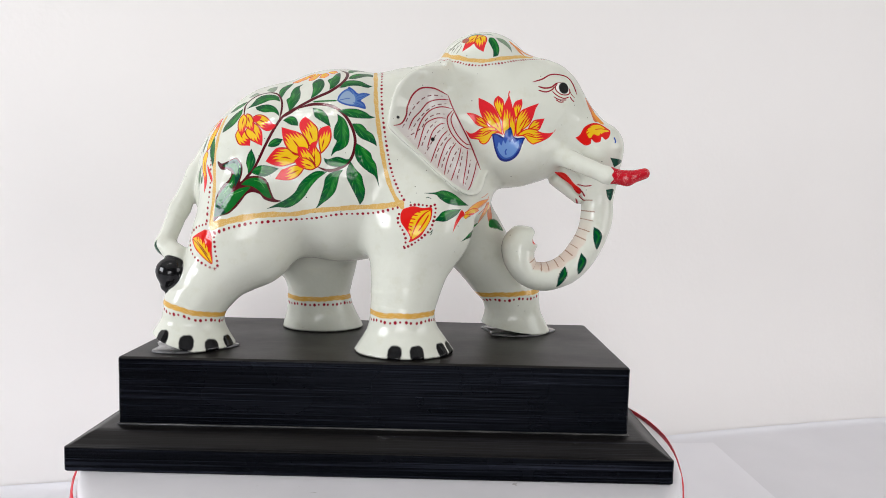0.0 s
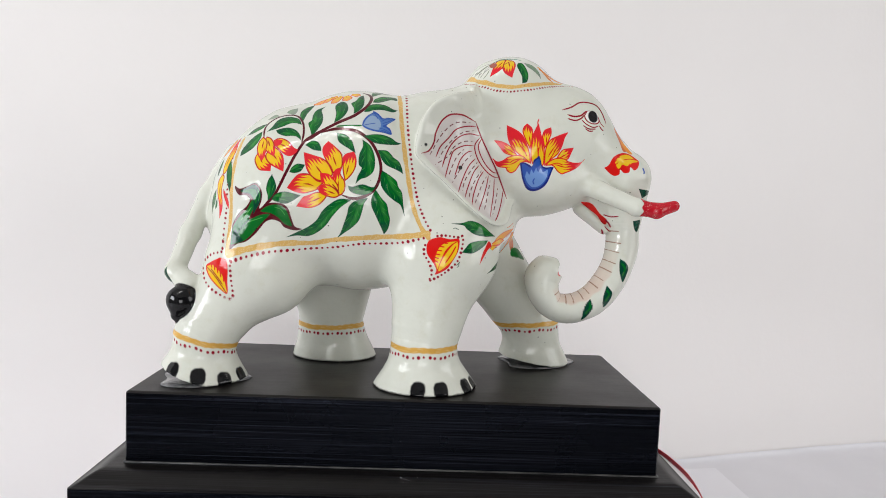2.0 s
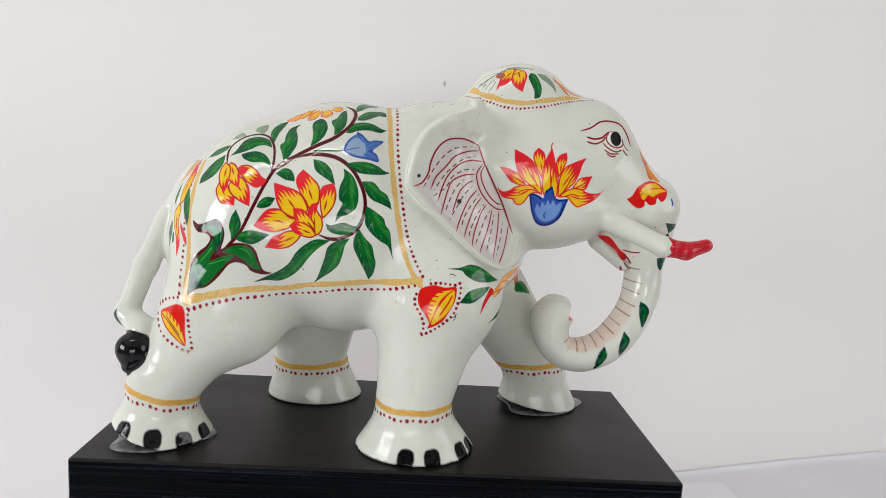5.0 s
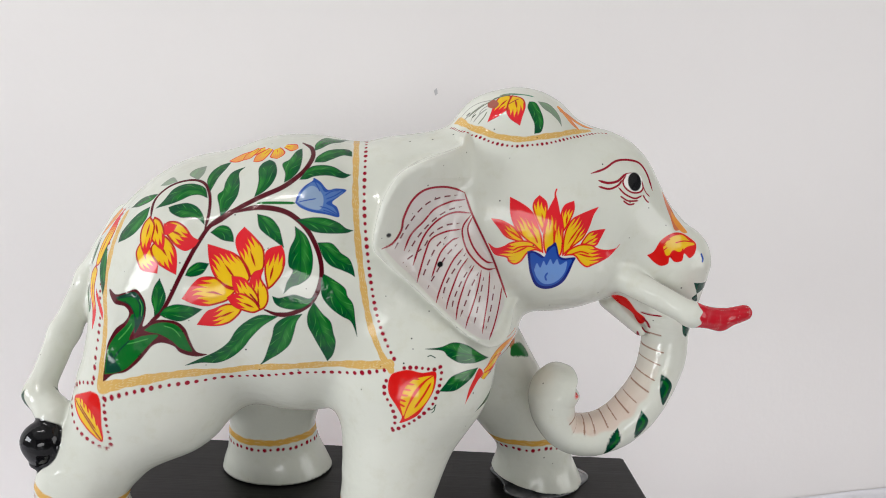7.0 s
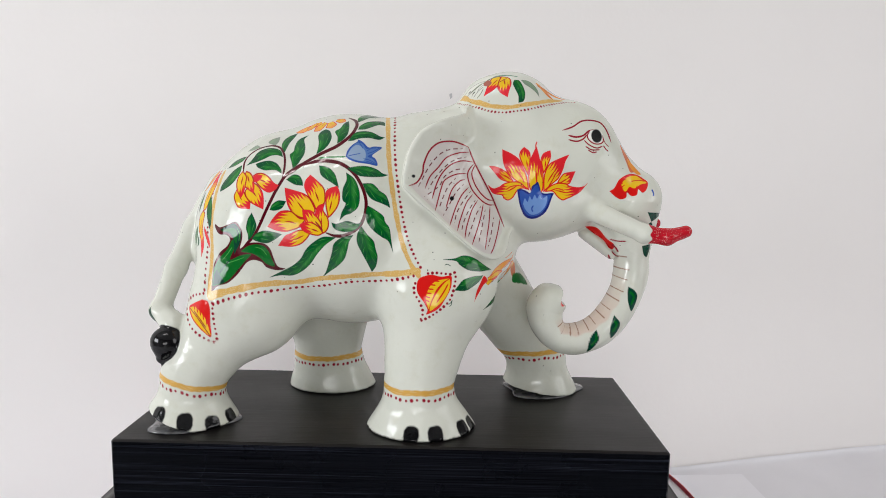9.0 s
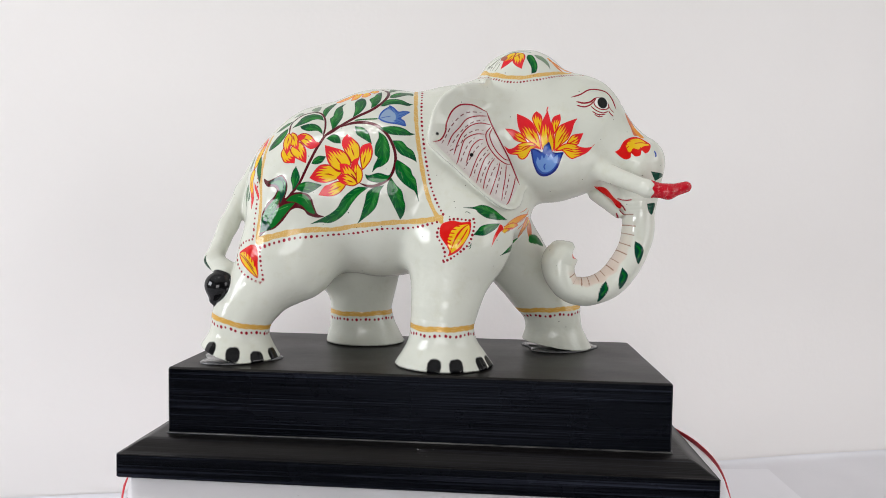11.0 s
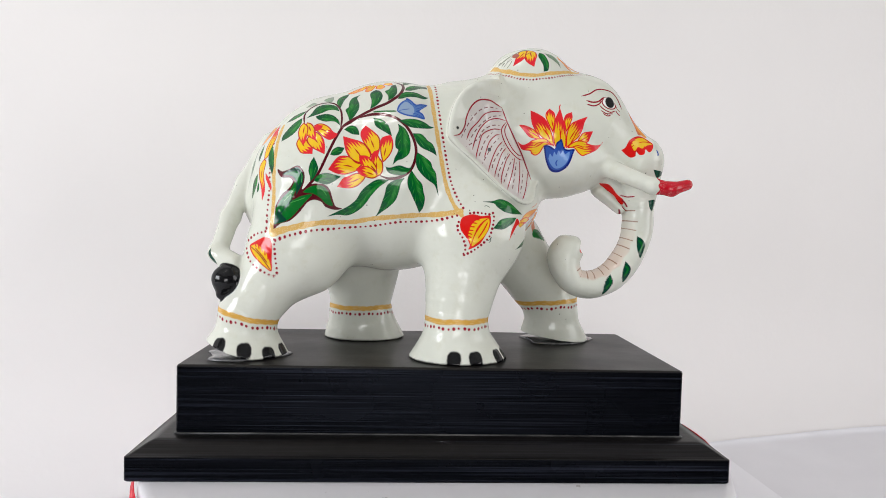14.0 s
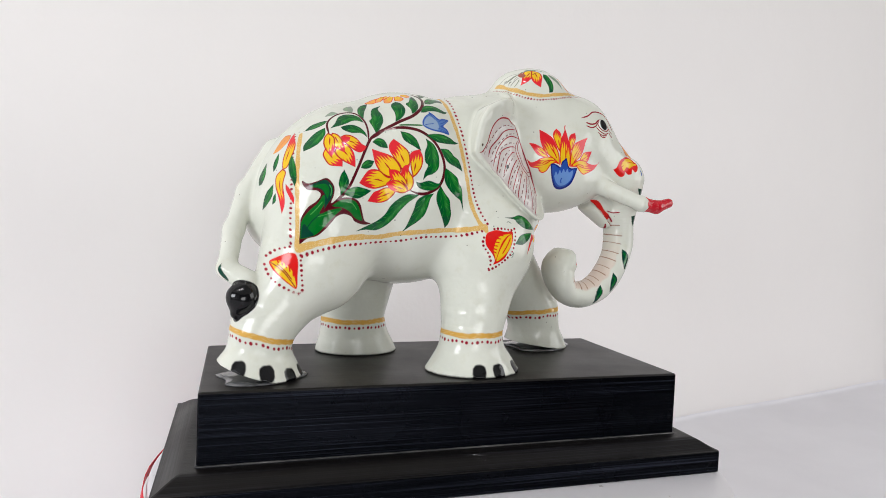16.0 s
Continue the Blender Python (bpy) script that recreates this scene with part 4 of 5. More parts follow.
    # saddle cloth: the large leaves in the lower corner
    p.area("body", MAROON, (-127.4, 141.8), (-124.7, 135.5), (-124.1, 127.1), (-123.4, 121.4), (-119, 113.1), (-113.3, 108.1), (-110.5, 103.4), (-113.1, 100.2), (-119.2, 99.5), (-122.6, 95.3), (-123.2, 91.7), (-119, 94.4), (-113.2, 93.2), (-106.8, 91.3), (-102.6, 95), (-101.1, 99.1), (-101.5, 103.8), (-103, 109), (-97.8, 105.7), (-92.1, 104.7), (-85.9, 105.4), (-82.1, 108.9), (-80.2, 114.9), (-77.9, 121), (-73.2, 123), (-78.4, 124), (-85.3, 121.8), (-88.4, 118.1), (-93.8, 116.6), (-98.6, 118.5), (-102.5, 123.2), (-106.5, 127.9), (-112.2, 132.4), (-119.1, 134.8), (-124.3, 139.2))
    p.area("body", GREEN, (-124, 135.8), (-123.7, 127.8), (-122.6, 122.8), (-118.3, 116), (-112.3, 109.5), (-109.2, 104.1), (-107.3, 103.8), (-106.9, 108.1), (-110.9, 117.2), (-103.3, 114), (-95.4, 112.6), (-99.4, 117.1), (-103.6, 121.9), (-107.4, 126.4), (-112.3, 131.1), (-118.2, 133.9))
    p.area("body", DEEP, (-119, 96.2), (-113.2, 94), (-107.4, 92.6), (-103.5, 95.9), (-102, 99.2), (-102.7, 104.7), (-105.5, 109.9), (-107.8, 113.2), (-107.5, 107.3), (-108.2, 102.3), (-110.8, 99.2), (-115.8, 97.6))
    p.area("body", GREEN, (-102.5, 111), (-97.9, 107.6), (-92.1, 106), (-86.8, 106.8), (-83.5, 110.1), (-81.3, 116.1), (-80, 120.9), (-85.1, 119.3), (-89.2, 115.1), (-94.5, 112.2), (-100.2, 111.6))
    p.area("body", GREEN, (-118.2, 97.3), (-112.5, 95.7), (-107.3, 95.6), (-104.7, 99.4), (-105.5, 105.6), (-106.7, 104.3), (-108.2, 100.9), (-111.4, 98.1))
    p.area("body", DEEP, (-123.4, 135.1), (-122.9, 128.8), (-121, 125.7), (-118.2, 128.9), (-114.6, 132), (-118.2, 133.6))
    p.stroke("body", 0.6, LIME, (-117.3, 118.7), (-112.7, 113.4), (-109.1, 108.4))
    p.stroke("body", 0.5, LIME, (-112.8, 119.8), (-107.3, 117.8), (-100.7, 115.2))
    p.stroke("body", 0.5, LIME, (-92.2, 107.7), (-87.7, 109.1), (-84.5, 113.1))
    p.stroke("body", 0.5, LIME, (-104.8, 95.9), (-103.2, 99.3), (-103.6, 104))
    p.stroke("body", 0.8, DEEP, (-110.6, 117.4), (-115.9, 123.1), (-120.1, 129.4))
    # saddle cloth: tulip
    p.bloom("body", [(-106.3, 68.4), (-107.6, 69.6), (-109.1, 73.5), (-107.6, 78.1), (-104.1, 82.4), (-95.9, 83.8)], [(-95.9, 83.8), (-96.1, 79.4), (-99.3, 75.4), (-101.4, 72), (-104, 70), (-106.3, 68.4)], turn=0.72)
    p.bloom("body", [(-96.4, 68.4), (-100.6, 71.3), (-99.9, 75.4), (-96.3, 79.4), (-91.5, 82), (-86.7, 84)], [(-86.7, 84), (-86.7, 78.9), (-87.9, 73.6), (-91, 69.7), (-94.3, 67.4), (-96.4, 68.4)], turn=0.62)
    p.bloom("body", [(-95.4, 64.8), (-94.9, 61.1), (-90.2, 60.7), (-85.2, 63.1), (-81.3, 67.1), (-77.9, 68.6)], [(-77.9, 68.6), (-79.8, 71.7), (-83.4, 73.6), (-87.6, 72.1), (-91.8, 68.7), (-95.4, 64.8)], turn=0.58)
    p.bloom("body", [(-96.2, 61.6), (-93.4, 61.5), (-89.5, 62.5)], [(-89.5, 62.5), (-90.8, 65.4), (-94.5, 66.7), (-96.2, 61.6)], turn=0.0)
    p.bloom("body", [(-102.2, 57.6), (-103.4, 61.9), (-101.9, 68), (-98.2, 71.4), (-94.2, 74)], [(-94.2, 74), (-94.1, 70), (-95.6, 64), (-98.5, 59.8), (-102.2, 57.6)], turn=0.66)
    p.bloom("body", [(-105, 56.7), (-107.6, 59.7), (-108.5, 64.7), (-107, 70.7), (-103.4, 76.2)], [(-103.4, 76.2), (-101.6, 72.7), (-100.8, 67.6), (-101, 61.7), (-105, 56.7)], turn=0.68)
    # saddle cloth: the open flower
    p.bloom("body", [(-50.6, 82.8), (-51.8, 83.1), (-53.7, 79.5), (-57.4, 74.7), (-60.3, 69.1), (-59.9, 65.1), (-56.9, 61.9)], [(-56.9, 61.9), (-51.3, 66.1), (-46.6, 70.5), (-45.3, 75.3), (-45.8, 79.8), (-50.6, 82.8)], turn=0.62)
    p.bloom("body", [(-42.9, 88.4), (-43.6, 86.5), (-44.9, 81), (-45, 76.3), (-45, 73), (-42.7, 70.9), (-37.7, 69.6)], [(-37.7, 69.6), (-36, 72.7), (-35.4, 77.3), (-37, 82.1), (-40.3, 86.3), (-42.9, 88.4)], turn=0.64)
    p.bloom("body", [(-55.8, 87.7), (-52, 84.3), (-53.3, 80.2), (-56.8, 75.4), (-61.3, 72.7), (-68.4, 70.8), (-73.5, 69.9)], [(-73.5, 69.9), (-72.3, 76), (-70.5, 81.4), (-67.1, 85.7), (-61.3, 88.4), (-55.8, 87.7)], turn=0.6)
    p.bloom("body", [(-60.2, 91.5), (-58.6, 89.1), (-63, 88), (-68.5, 84.2), (-74.7, 84.4), (-78.5, 87.4), (-83.4, 94.5)], [(-83.4, 94.5), (-78.3, 96.6), (-72.5, 97.4), (-67.3, 96.2), (-62.6, 94.3), (-60.2, 91.5)], turn=0.6)
    p.bloom("body", [(-55.2, 97.7), (-56.5, 96.4), (-62.8, 95.9), (-69.2, 98.7), (-72.5, 100.4), (-76.7, 106.6)], [(-76.7, 106.6), (-68.3, 107.2), (-62.2, 105.5), (-57.4, 101.2), (-55.2, 97.7)], turn=0.56)
    p.bloom("body", [(-48.1, 98.6), (-51.2, 97.2), (-52.1, 90.6), (-51.9, 85.1), (-49.9, 81.1), (-45.5, 79.8)], [(-45.5, 79.8), (-46.4, 83.7), (-43.2, 88.2), (-42.6, 93.2), (-44.5, 97), (-48.1, 98.6)], turn=0.62)
    p.bloom("body", [(-47.8, 98), (-51.2, 98.8), (-56.5, 94.3), (-60, 88.4), (-61, 83.1)], [(-61, 83.1), (-55.4, 83.7), (-51.3, 86.8), (-47.3, 92.4), (-47.8, 98)], turn=0.62)
    p.bloom("body", [(-46.1, 97.9), (-50.1, 99.6), (-55.7, 98.6), (-60.1, 96.6), (-62.9, 93)], [(-62.9, 93), (-60.2, 91.3), (-55.2, 90.8), (-49.5, 93.6), (-46.1, 97.9)], turn=0.6)
    p.stroke("body", 0.9, CRIMSON, (-51.8, 90.6), (-48.9, 93.6), (-46.7, 96.4))
    # saddle cloth: bluebell and the flower on the back
    p.area("body", BELL2, (-33.5, 51.6), (-32.8, 47.9), (-30.3, 44.3), (-26.7, 41.2), (-26.2, 39.7), (-22.6, 41.1), (-18.7, 43.9), (-14.8, 42.3), (-9.8, 41.8), (-12.9, 45.9), (-15.8, 49.4), (-13.1, 51.1), (-11.8, 55.1), (-17.7, 55.2), (-24.8, 55), (-30.5, 53.6))
    p.area("body", BELL, (-32.7, 51.3), (-31.6, 48), (-29.4, 44.7), (-26.6, 42), (-22.9, 42.2), (-19.9, 45.2), (-15, 43.1), (-11.3, 43.1), (-14.7, 47.1), (-18.7, 50.2), (-14.9, 51.5), (-13, 54.1), (-18.9, 54.2), (-25, 53.8), (-29.8, 52.8))
    p.area("body", BELL3, (-32.5, 51.3), (-30.7, 46.9), (-27.1, 43.7), (-23.7, 44.3), (-20.8, 46.9), (-20, 50.6), (-21.5, 53.6), (-27, 53.3))
    p.stroke("body", 0.5, BELL2, (-31.9, 51.3), (-28.8, 50.3), (-23.8, 48.9))
    p.stroke("body", 0.5, BELL2, (-24.2, 41.3), (-21.7, 42.9), (-19.5, 44.6))
    p.stroke("body", 0.5, BELL2, (-18.9, 48.4), (-15.1, 46.1), (-11.4, 42.5))
    p.stroke("body", 0.5, BELL2, (-19.7, 46.8), (-16.7, 44.3), (-13.3, 43))
    p.stroke("body", 0.5, BELL2, (-21.4, 52.1), (-17.5, 52.5), (-12.7, 54))
    p.stroke("body", 0.5, BELL2, (-26.3, 40.5), (-23.8, 43.5), (-22.4, 45.4))
    p.stroke("body", 0.5, BELL2, (-19.6, 53.5), (-16.8, 53.8), (-13.5, 54.4))
    p.petal("body", -55.5, 21.6, -74.1, 24.9, 5.6, -0.1, base=YELLOW, tip=ORANGE, rim=RED, turn=0.55)
    p.petal("body", -52.3, 22.3, -59.6, 29.8, 6.2, -0.1, base=YELLOW, tip=ORANGE, rim=RED, turn=0.55)
    p.petal("body", -49.2, 22.8, -47.1, 30.1, 7.3, -0.1, base=YELLOW, tip=ORANGE, rim=RED, turn=0.55)
    p.petal("body", -45.1, 21.2, -37.8, 23.1, 5.6, 0, base=YELLOW, tip=ORANGE, rim=RED, turn=0.55)
    p.petal("body", -58.8, 20.7, -65.8, 27.2, 5, 0, base=YELLOW, tip=ORANGE, rim=RED, turn=0.55)
    # saddle cloth: borders
    p.stroke("body", 3.99, GOLD, (-125.6, 141.7), (-117.8, 138.6), (-101.8, 135), (-83.6, 133.4), (-65.5, 134.4), (-48.3, 130.9), (-25.4, 128.1), (-2.9, 126.6), (17.2, 122.5), fade=False)
    p.stroke("body", 3.09, GOLD, (-10.6, 0.4), (-7, 27.5), (-4.9, 45.1), (-2.1, 62.3), (1.7, 82.2), (6.4, 104), (12.3, 118.2), (17.9, 124.9), fade=False)
    p.stroke("body", 2.93, GOLD, (-126.3, 141.6), (-126, 128.7), (-126.1, 108.7), (-126.6, 87.1), (-125.5, 63.2), (-123.3, 45.2), fade=False)
    p.dots("body", 1.15, 3.99, CRIMSON, (-124.6, 145.6), (-114.1, 142), (-98.4, 138.9), (-84.5, 138.6), (-72.7, 139), (-54.9, 138.7), (-31.4, 133.8), (-8.7, 132.6), (14.5, 125.4))
    p.dots("body", 1.04, 3.37, CRIMSON, (-5.1, 0.1), (-2.3, 27.2), (-0.5, 44.4), (2, 61.7), (5.5, 81.8), (9.6, 99.1), (14.8, 112.3), (19.9, 121))
    p.dots("body", 1.10, 4.17, CRIMSON, (-130.3, 141.6), (-130.6, 129.7), (-130.3, 108.8), (-130.4, 86.1), (-129.6, 67.7), (-127, 40.6))
    # rump
    p.bloom("rump", [(-37.8, 182), (-29.1, 181), (-28.9, 173.5), (-29.4, 166.6)], [(-29.4, 166.6), (-36.2, 169), (-39.5, 173.4), (-40.9, 178), (-37.8, 182)], base=ORANGE, tip=ORANGE, rim=PINK3)
    p.bloom("rump", [(-49, 153.9), (-46.4, 160.8), (-44.9, 169.6), (-42.1, 177.5), (-41.4, 183.3)], [(-41.4, 183.3), (-52.1, 174), (-54, 165.1), (-52.8, 156.5), (-49, 153.9)], turn=0.62)
    p.bloom("rump", [(-48.7, 154.8), (-43.4, 149.3), (-44.3, 141.7), (-46.9, 135.5), (-49.9, 128.5), (-52.9, 121.9)], [(-52.9, 121.9), (-53.8, 128.6), (-52.7, 135.6), (-51.2, 143.9), (-52.3, 152.2), (-48.7, 154.8)], turn=0.52)
    p.bloom("rump", [(-53.6, 143.5), (-54.5, 139), (-57.9, 133.7), (-61.2, 129.3)], [(-61.2, 129.3), (-60.9, 133.8), (-57.7, 139.4), (-53.6, 143.5)], turn=0.0)
    p.frond("rump", [(-53.1, 165.9), (-53.1, 158.6), (-55.8, 151), (-58.9, 146.1), (-61.5, 142)], [(-61.5, 142), (-62.1, 148.2), (-59.4, 157.4), (-53.1, 165.9)])
    p.frond("rump", [(-38.5, 167.1), (-36.8, 161.4), (-37.4, 156.6), (-39.5, 152.7)], [(-39.5, 152.7), (-41.4, 156.1), (-41.2, 161.7), (-38.5, 167.1)])
    p.frond("rump", [(-25.3, 160.1), (-21.8, 153.6), (-19, 147.1), (-21.1, 142.3)], [(-21.1, 142.3), (-26.6, 143.9), (-29.6, 151.2), (-25.3, 160.1)])
    p.frond("rump", [(-41.7, 143.4), (-34.8, 137.4), (-30.7, 130.2), (-29, 123.8)], [(-29, 123.8), (-36.2, 128.6), (-41.5, 135.4), (-41.7, 143.4)])
    p.frond("rump", [(-44.7, 136.7), (-42.2, 133.3), (-42, 128.3)], [(-42, 128.3), (-45.1, 130.5), (-44.7, 136.7)])
    p.area("rump", DEEP, (-29.5, 84), (-31, 78), (-33, 72), (-30.5, 72), (-28.5, 79))
    # buds at the corners of the cloth
    p.area("side", RED, (21.1, 114.3), (26.6, 115.6), (33.4, 114.4), (39.8, 114.9), (40.6, 110.8), (39.5, 105.3), (35.9, 98.6), (31.8, 92.8), (23.8, 88.6), (24.5, 92.2), (21.7, 97.4), (17.5, 103.3), (16.9, 108.8), (18.3, 112.7))
    p.area("side", YELLOW, (38.5, 113), (33.5, 112.3), (29.1, 110.9), (25.7, 107.5), (24, 103.2), (23.3, 99.5), (24.4, 95.3), (25.3, 92.8), (26.8, 97.7), (30, 105.4), (34.4, 110.4))
    p.area("side", YELLOW, (39.1, 112.7), (39.5, 109.7), (38.4, 104.3), (35.1, 98.7), (30.6, 94.3), (26, 91.3), (27.6, 97.7), (31.2, 104.3), (35.3, 109.8))
    p.stroke("side", 1, RED, (18.4, 111.9), (25.4, 112), (32.2, 111.2))
    p.stroke("side", 1, RED, (17.7, 109.4), (23.9, 109.2), (29.8, 108.7))
    p.stroke("side", 1, RED, (17.5, 106.9), (22.9, 106.4), (28.3, 105.9))
    p.stroke("side", 1, RED, (18, 104.5), (22.5, 103.6), (27, 103.1))
    p.stroke("side", 1, RED, (19.5, 102.2), (22.9, 101.2), (26.1, 100.2))
    p.stroke("side", 1, RED, (21.1, 99.6), (23.4, 98.7), (25.7, 97.6))
    p.stroke("side", 1, RED, (38.1, 109.5), (34.8, 103.5), (30.7, 97.2))
    p.dots("side", 1.05, 3.07, CRIMSON, (22.9, 116.1), (30.3, 116.9), (39.7, 116), (42.7, 116.7), (42.9, 110.4), (39.7, 99.4), (33.5, 92.8), (26.3, 87.3), (18.9, 83.4))
    p.dots("side", 1.06, 3.27, CRIMSON, (16.2, 111), (15.1, 104), (19.3, 97), (21.5, 90.1), (19.8, 84.6))
    p.area("side", RED, (-132, 94.2), (-127, 93.3), (-125, 87.3), (-125.1, 77.9), (-125.5, 68.4), (-130.3, 70.7), (-136.6, 75.7), (-142, 81), (-144.7, 86.8), (-139.5, 90.5))
    p.area("side", YELLOW, (-144, 86.5), (-138.3, 88.2), (-133.7, 85.7), (-129, 81), (-126.4, 72.9), (-126.3, 69.2), (-130.7, 72), (-136.6, 77), (-140.9, 81.5))
    p.stroke("side", 0.8, CRIMSON, (-144.4, 86.8), (-135.5, 80.7), (-125.9, 68.8))
    p.stroke("side", 0.8, CRIMSON, (-139.4, 85.7), (-133.6, 80.4), (-128.8, 74.5))
    p.stroke("side", 1, RED, (-136.9, 89.9), (-135.6, 84.7))
    p.stroke("side", 1, RED, (-134.2, 88.9), (-132.9, 82.9))
    p.stroke("side", 1, RED, (-131.5, 88.2), (-130.5, 80.2))
    p.stroke("side", 1, RED, (-128.8, 86.7), (-128.1, 77))
    p.stroke("side", 1, RED, (-139.5, 88.9), (-138.3, 86.2))
    p.dots("side", 1.12, 3.65, CRIMSON, (-148.1, 89.6), (-140.4, 95.6), (-131.2, 98.5))
    p.dots("side", 1.11, 3.62, CRIMSON, (-148.5, 86.1), (-144, 76.2), (-133.9, 68.7), (-122.2, 65.4), (-122.4, 79.8), (-123.6, 92.9))
    # chest
    p.frond("side", [(68.1, 116.6), (63.1, 120.4), (57.6, 124.7), (52.7, 127.1), (47.7, 127.8), (42, 126.1), (34.4, 125.5)], [(34.4, 125.5), (43, 124.5), (46, 121.7), (52, 118.1), (59.3, 116.7), (64.3, 116.7), (68.1, 116.6)])
    p.frond("side", [(62.2, 113.7), (55.2, 113.5), (48.5, 111.8), (45, 108), (42.6, 105.1)], [(42.6, 105.1), (49.8, 104.5), (54.7, 106.6), (59.4, 109.9), (62.2, 113.7)])
    p.area("side", RED, (56.3, 96), (57.9, 103.6), (60.4, 108.8), (62.9, 113.2), (65.4, 109.7), (62.4, 106.7), (59, 101.1))
    p.stroke("side", 0.47, DEEP, (39.8, 121.2), (37.3, 122.4), (35.6, 121.9))
    p.stroke("side", 0.47, DEEP, (41.3, 98.4), (39.6, 96.3), (38, 95.9))
    p.stroke("side", 0.47, DEEP, (40.8, 98.4), (40.5, 95.5), (39.2, 94.2))
    p.leaf("side", 80.2, 101.8, 62.6, 88.5, 4, 0.1)
    p.petal("side", 65.2, 106.9, 86.4, 122, 5, 0.12, base=YELLOW, tip=ORANGE, rim=PINK3, turn=0.45, full=0.35)
    p.petal("side", 66, 110.4, 77.8, 112.7, 4, 0.1, base=YELLOW, tip=ORANGE, rim=RED, turn=0.7)
    p.petal("side", 85.6, 119.1, 78.9, 98.3, 5.2, 0.08, base=ORANGE, tip=PINK3, rim=PINK3, turn=0.6)
    p.petal("side", 87.1, 117.2, 83.7, 91.3, 4.9, -0.05, base=YELLOW, tip=PINK3, rim=PINK3, turn=0.55)
    p.petal("side", 86, 100.2, 77.4, 85.4, 3, 0, base=PINK3, tip=RED, turn=0.3)
    p.petal("far", 87.5, 122.9, 90.3, 99.1, 4, 0, base=ORANGE, tip=PINK3, rim=PINK3, turn=0.5)
    p.stroke("side", 0.56, PINK3, (78.7, 114.5), (83.4, 119.2), (86.2, 124.7))
    p.stroke("side", 0.56, PINK3, (77.2, 108.9), (82.8, 114.4), (86.6, 120.1))
    p.stroke("side", 0.59, PINK3, (86.4, 114.3), (85.8, 106.1), (81.9, 98.3))
    p.stroke("side", 0.59, PINK3, (88.9, 111.9), (87, 103.1), (85.2, 94.3))
    p.stroke("side", 0.55, PINK3, (79.1, 122.8), (82, 124.2), (85, 126.6))
    p.stroke("side", 0.71, RED, (67, 110.3), (70.7, 109.4), (73.7, 110.1))
    p.stroke("side", 0.44, BLACK, (68.4, 107.7), (70.3, 108.5))
    p.area("far", GREEN, (89.1, 104), (94.7, 103.9), (99.2, 99.8), (102.4, 93.7), (96.7, 95.5), (89.2, 97.6))
    # ear
    p.area("side", PINK2, (11.7, 174.9), (16.2, 176.8), (19.7, 183.5), (20.9, 190.3), (24.6, 198.4), (30.3, 203.6), (38.4, 204.9), (45, 203.7), (49.8, 201.9), (54.6, 191.5), (62.8, 176.7), (68.9, 165.3), (76.4, 146.1), (73.2, 137.5), (67.3, 128.6), (54.2, 135), (38.5, 148.6), (28.4, 158.6), (17.4, 168.8))
    p.stroke("side", 1.15, CRIMSON, (10.6, 175), (15.7, 177.4), (19.2, 183.5), (20.3, 190.3), (24, 198.8), (30, 204.1), (38.4, 205.5), (45, 204.3), (50.4, 202.2))
    p.stroke("side", 1.15, CRIMSON, (50.4, 202.2), (54.9, 191.5), (63.1, 176.7), (69.2, 165.3), (77.9, 145.3))
    p.stroke("side", 0.95, CRIMSON, (50.8, 198.7), (43.3, 197.8), (35.3, 194.4), (29.8, 187.7), (24.2, 181.2), (21.1, 173.3))
    p.stroke("side", 0.95, CRIMSON, (54.3, 191.8), (45.7, 192.4), (38.2, 189.5), (32.3, 183.4), (28.7, 176), (25.9, 166))
    p.stroke("side", 0.9, CRIMSON, (49.2, 183.8), (41.8, 183), (34.5, 179.1), (31.8, 172.6), (28.4, 158.6))
    p.stroke("side", 0.85, CRIMSON, (48.2, 179.6), (44.4, 178.2), (39.2, 172.1), (35.6, 160.1))
    p.stroke("side", 0.85, CRIMSON, (50.8, 174.1), (46.1, 168.6), (42.2, 160.1), (38.5, 148.6))
    p.stroke("side", 0.85, CRIMSON, (53.8, 169.2), (49.6, 163.5), (45.8, 152.8), (43.8, 145))
    p.stroke("side", 0.85, CRIMSON, (57.5, 165), (53.7, 158.8), (50.4, 148.4), (49, 139.9))
    p.stroke("side", 0.85, CRIMSON, (61.7, 162.1), (59.8, 153.1), (56.4, 141.8), (54.2, 135.5))
    p.stroke("side", 0.85, CRIMSON, (66.9, 160.4), (66.1, 149.8), (64.4, 139.2), (63.5, 131.6))
    p.stroke("side", 0.9, CRIMSON, (74.5, 151.1), (73.1, 144), (69.7, 132.5), (67.3, 128.4))
    p.stroke("side", 0.95, CRIMSON, (54.6, 190.9), (50.6, 185.3), (50.6, 179.9), (53.7, 172.3), (60.1, 165.2), (65.8, 161.8), (70.3, 161.4))
    p.stroke("side", 0.95, CRIMSON, (55.6, 190.3), (53.2, 183.9), (55.4, 176.5), (59.9, 169.9), (65, 165.6), (69, 164.6))
    p.stroke("side", 0.75, MAROON2, (46.5, 201), (37.6, 200), (30.4, 196.3), (23.4, 187.7), (16.4, 174.1), dash=5.2)
    p.stroke("side", 0.75, MAROON2, (49.2, 195.3), (41.2, 193.1), (34, 187.8), (27.7, 180.2), (23.3, 172.7), dash=5.2)
    p.stroke("side", 0.75, MAROON2, (48.4, 186.9), (41.6, 186.1), (34.4, 181.7), (30.5, 174.9), (20.9, 167.7), dash=5.2)
